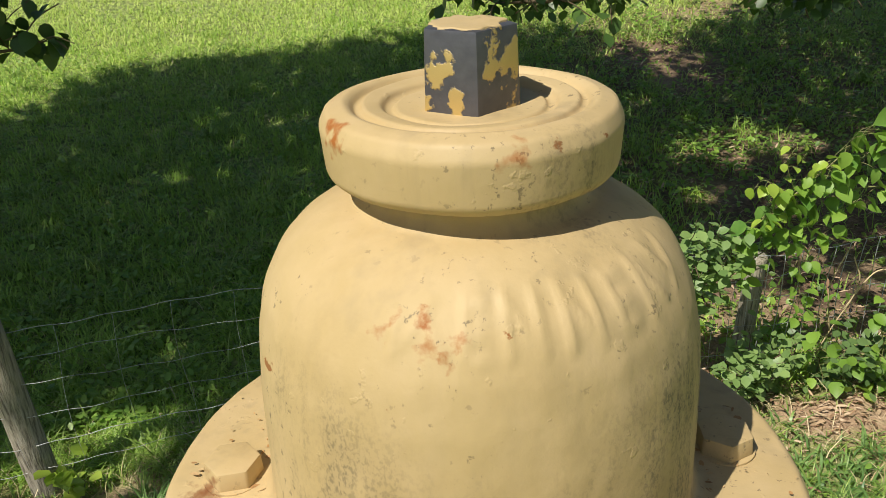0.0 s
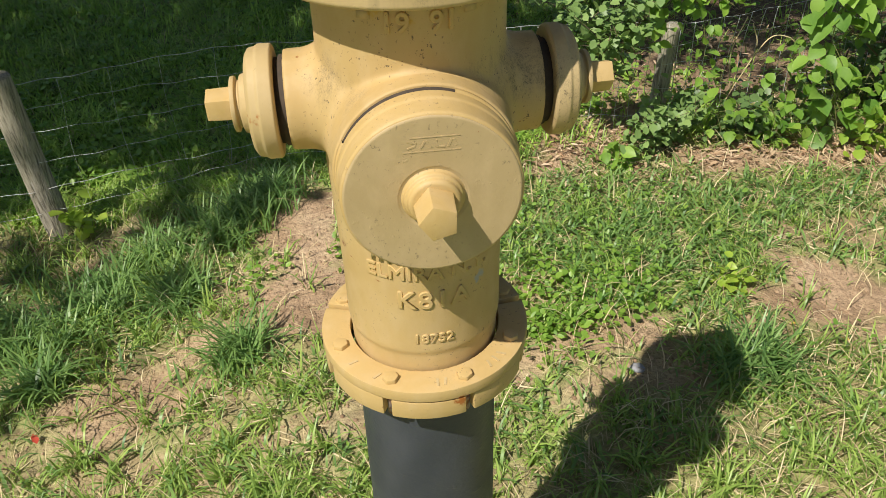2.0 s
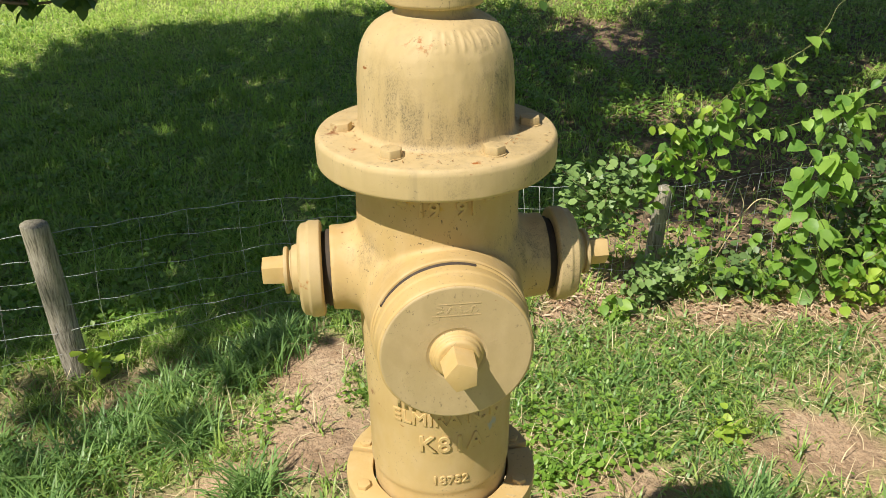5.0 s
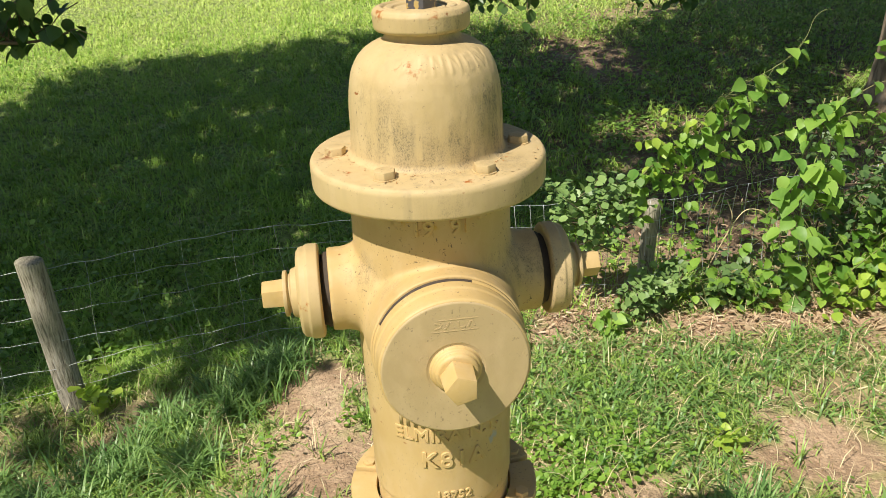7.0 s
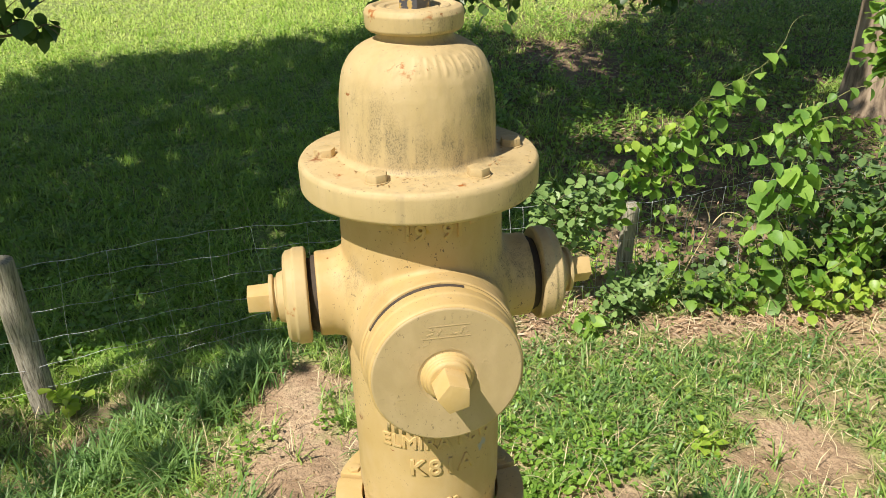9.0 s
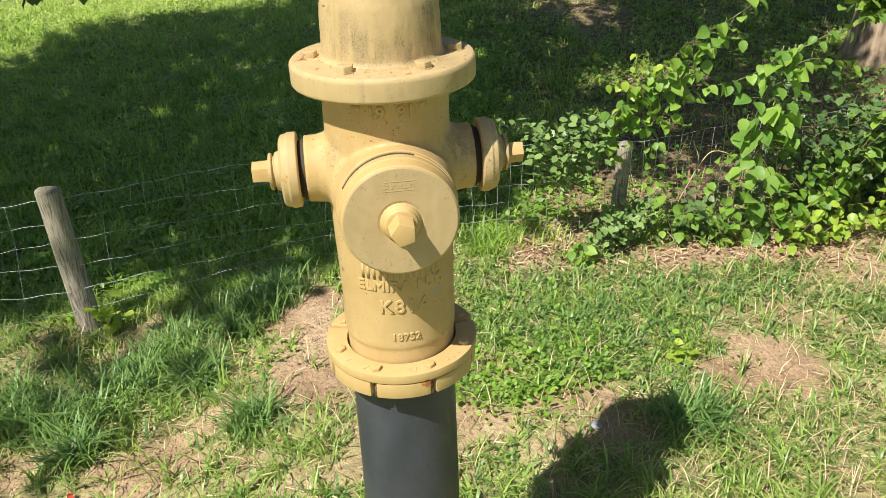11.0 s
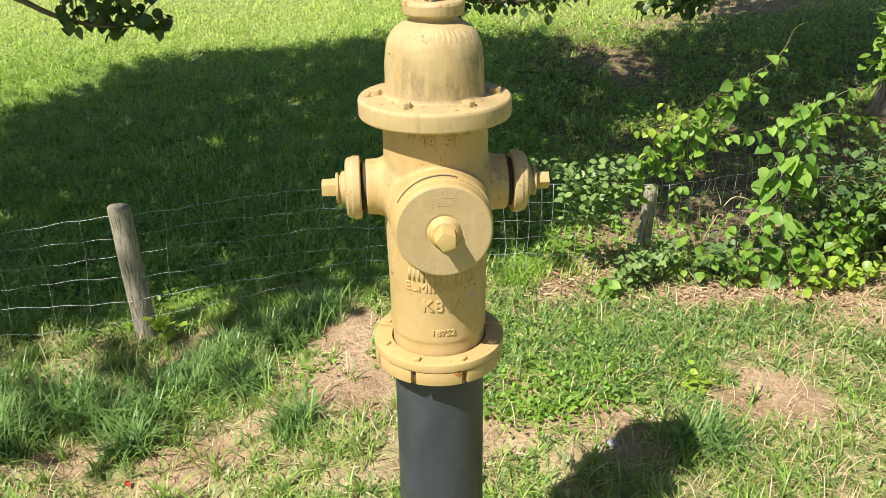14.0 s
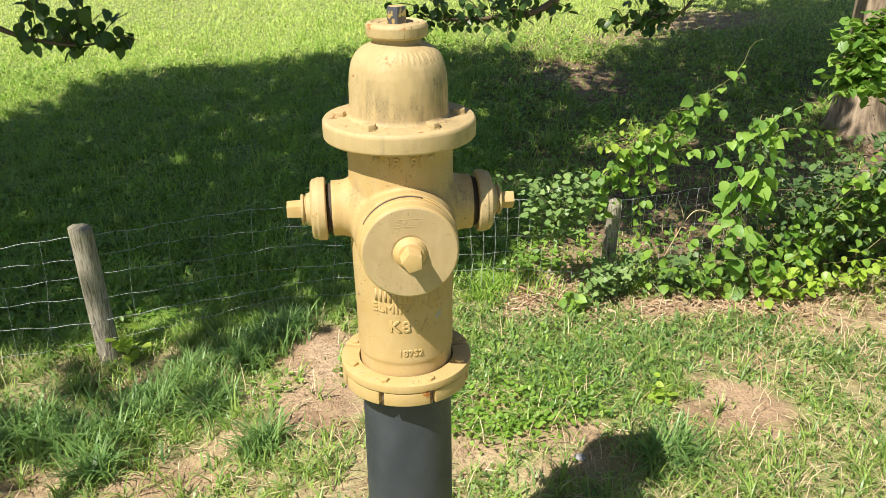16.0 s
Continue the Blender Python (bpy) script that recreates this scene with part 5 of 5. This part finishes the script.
# broad shade tree beside the walk: its crown throws the shade on the field
SHADE = [(-3.2, 4.0), (-2.75, 4.35), (-2.66, 5.05), (-2.28, 5.25), (-2.22, 5.6), (-2.16, 6.0), (-1.84, 6.15), (-1.02, 6.35), (-0.04, 6.1), (0.74, 6.22), (1.11, 6.15), (1.55, 5.85), (1.70, 5.45), (1.68, 5.0), (1.76, 4.75), (1.90, 4.62), (2.04, 4.95), (2.12, 5.5), (2.50, 6.1), (3.1, 6.3), (3.5, 7.0), (4.07, 7.35), (4.9, 7.75), (6.0, 8.0), (6.5, 7.0), (6.0, 4.6), (4.6, 4.7), (3.9, 4.4), (3.35, 4.1), (3.2, 3.6), (2.85, 3.3), (2.8, 2.75), (2.4, 2.5), (1.7, 2.46), (1.2, 2.52), (0.9, 2.6), (0.4, 2.0), (-0.2, 1.87), (-0.53, 1.76), (-0.68, 1.86), (-1.0, 1.90), (-1.22, 1.82), (-1.7, 1.80), (-2.6, 1.9), (-3.6, 3.0), (-3.4, 4.2)]


def inside(x, y, poly):
    hit = np.zeros(len(x), bool)
    for (x0, y0), (x1, y1) in zip(poly, poly[1:] + poly[:1]):
        cross = ((y0 > y) != (y1 > y)) & (x < (x1 - x0) * (y - y0) / ((y1 - y0) or 1e-9) + x0)
        hit ^= cross
    return hit


def shade_tree():
    g = random.Random(31)
    x0, y0 = -4.6, 0.4
    zg = float(height(x0, y0))
    tree = thing("tree", (x0, y0, zg), "broad leafy shade tree with drooping outer twigs", "tree", "trees")
    inv = Matrix.Translation(tree.location).inverted()
    bm = bmesh.new()
    lathe(bm, [(0.42, -0.05), (0.30, 0.15), (0.25, 0.6), (0.23, 1.5), (0.21, 2.6), (0.18, 3.4)], 24)
    for v in bm.verts:
        v.co.x *= 1 + 0.08 * noise.noise(v.co * 3)
    part("trunk", bm, BARK, tree)
    top = Vector((x0, y0, zg + 3.3))
    bm = bmesh.new()
    for e in ((-3.6, 1.6, 5.2), (-2.6, 2.6, 5.6), (-1.4, 1.4, 5.4), (-4.2, -0.4, 5.2), (-0.2, 2.2, 5.5), (1.6, 2.8, 5.8), (-3.2, 0.2, 5.8)):
        limb(bm, [top, top.lerp(Vector(e), 0.5) + Vector((0, 0, 0.35)), e], 0.09, 0.015)
    hang = limb(bm, [top.lerp(Vector((-2.6, 2.6, 5.6)), 0.4), (-2.9, 2.3, 3.4), (-2.2, 2.4, 2.2), (-1.80, 2.28, 1.44), (-1.47, 2.21, 1.226), (-1.287, 2.2, 1.152), (-1.12, 2.2, 1.130), (-0.98, 2.22, 1.150)], 0.03, 0.0022)
    twigs = leafy_twigs(bm, g, hang[-20:], 15, 0.13, (-0.035, 0.13), 0.0016) + leafy_twigs(bm, g, hang[-26:-4], 13, 0.14, (0.05, 0.30), 0.002)
    bm.transform(inv)
    part("branch", bm, TWIG, tree)
    f = hanging_leaves(tree, twigs + [hang[-14:]], g, 0.034, 0.012, 0.042, 0.068, -1.15, CANOPY)
    f.data.transform(inv)
    n = 72000
    x, y = rng.uniform(-3.8, 6.6, n), rng.uniform(1.5, 8.0, n)
    wob = 0.10
    m = inside(x + wob * waves(x, y, 71, 0.5) + rng.normal(0, 0.12, n), y + wob * waves(x, y, 72, 0.5) + rng.normal(0, 0.17, n), SHADE)
    m &= (np.hypot((x + 0.95) / 0.28, (y - 1.87) / 0.20) > 1) | (rng.random(n) < 0.10)
    m &= (np.hypot((x - 2.78) / 0.42, (y - 2.55) / 0.36) > 1) | (rng.random(n) < 0.05)
    m &= (np.hypot((x - 3.82) / 0.55, (y - 4.02) / 0.42) > 1) | (rng.random(n) < 0.02)
    m &= (np.hypot((x - 1.85) / 0.42, (y - 3.65) / 0.26) > 1) | (rng.random(n) < 0.12)
    x, y = keep(m & (rng.random(n) < np.where(x < 0.7, 0.90, 0.72)), x, y)
    px, py = [], []
    for cx, cy, r, k in ((-0.72, 1.36, 0.26, 12), (-1.25, 1.25, 0.36, 20), (-1.05, 1.0, 0.22, 6), (-0.45, 1.56, 0.17, 10), (-1.6, 1.40, 0.25, 9), (-1.0, 1.45, 0.25, 10)):
        px.append(rng.normal(cx, r * 0.6, k))
        py.append(rng.normal(cy, r * 0.45, k))
    x, y = np.concatenate([x, *px]), np.concatenate([y, *py])
    h = rng.uniform(3.8, 6.4, len(x)) - 0.5 * np.exp(-((y - 3.5) ** 2))
    zz = height(x, y)
    s = np.array(SUN)
    at = np.stack([x, y, zz], -1) - (s / abs(s[2]))[None] * (h - zz)[:, None]
    f = scatter("crown", HEART, HEART_F, at, rng.uniform(0.07, 0.14, len(x)), rng.uniform(0, 6.28, len(x)), rng.normal(-0.3, 0.5, len(x)), rng.normal(0, 0.4, len(x)), CANOPY, tree)
    f.data.transform(inv)


shade_tree()

# dry bits of grass and paint lying on the hydrant's flanges
n = 420
a = rng.uniform(0, 6.283, n)
r = np.where(rng.random(n) < 0.55, 0.0885 + np.abs(rng.normal(0, 0.0025, n)), rng.uniform(0.088, 0.124, n))
at = np.stack([r * np.cos(a), r * np.sin(a), np.full(n, 1.3546)], -1)
tagged(scatter("dry_bits", OVAL, OVAL_F, at, 0.0012 + 0.0048 * rng.random(n) ** 3, rng.uniform(0, 6.28, n), rng.normal(0, 0.1, n), rng.normal(0, 0.3, n), FLAKE, None, rng.uniform(0.3, 1.3, n)),
       "brown dry bits of grass lying on the hydrant flange", "debris")
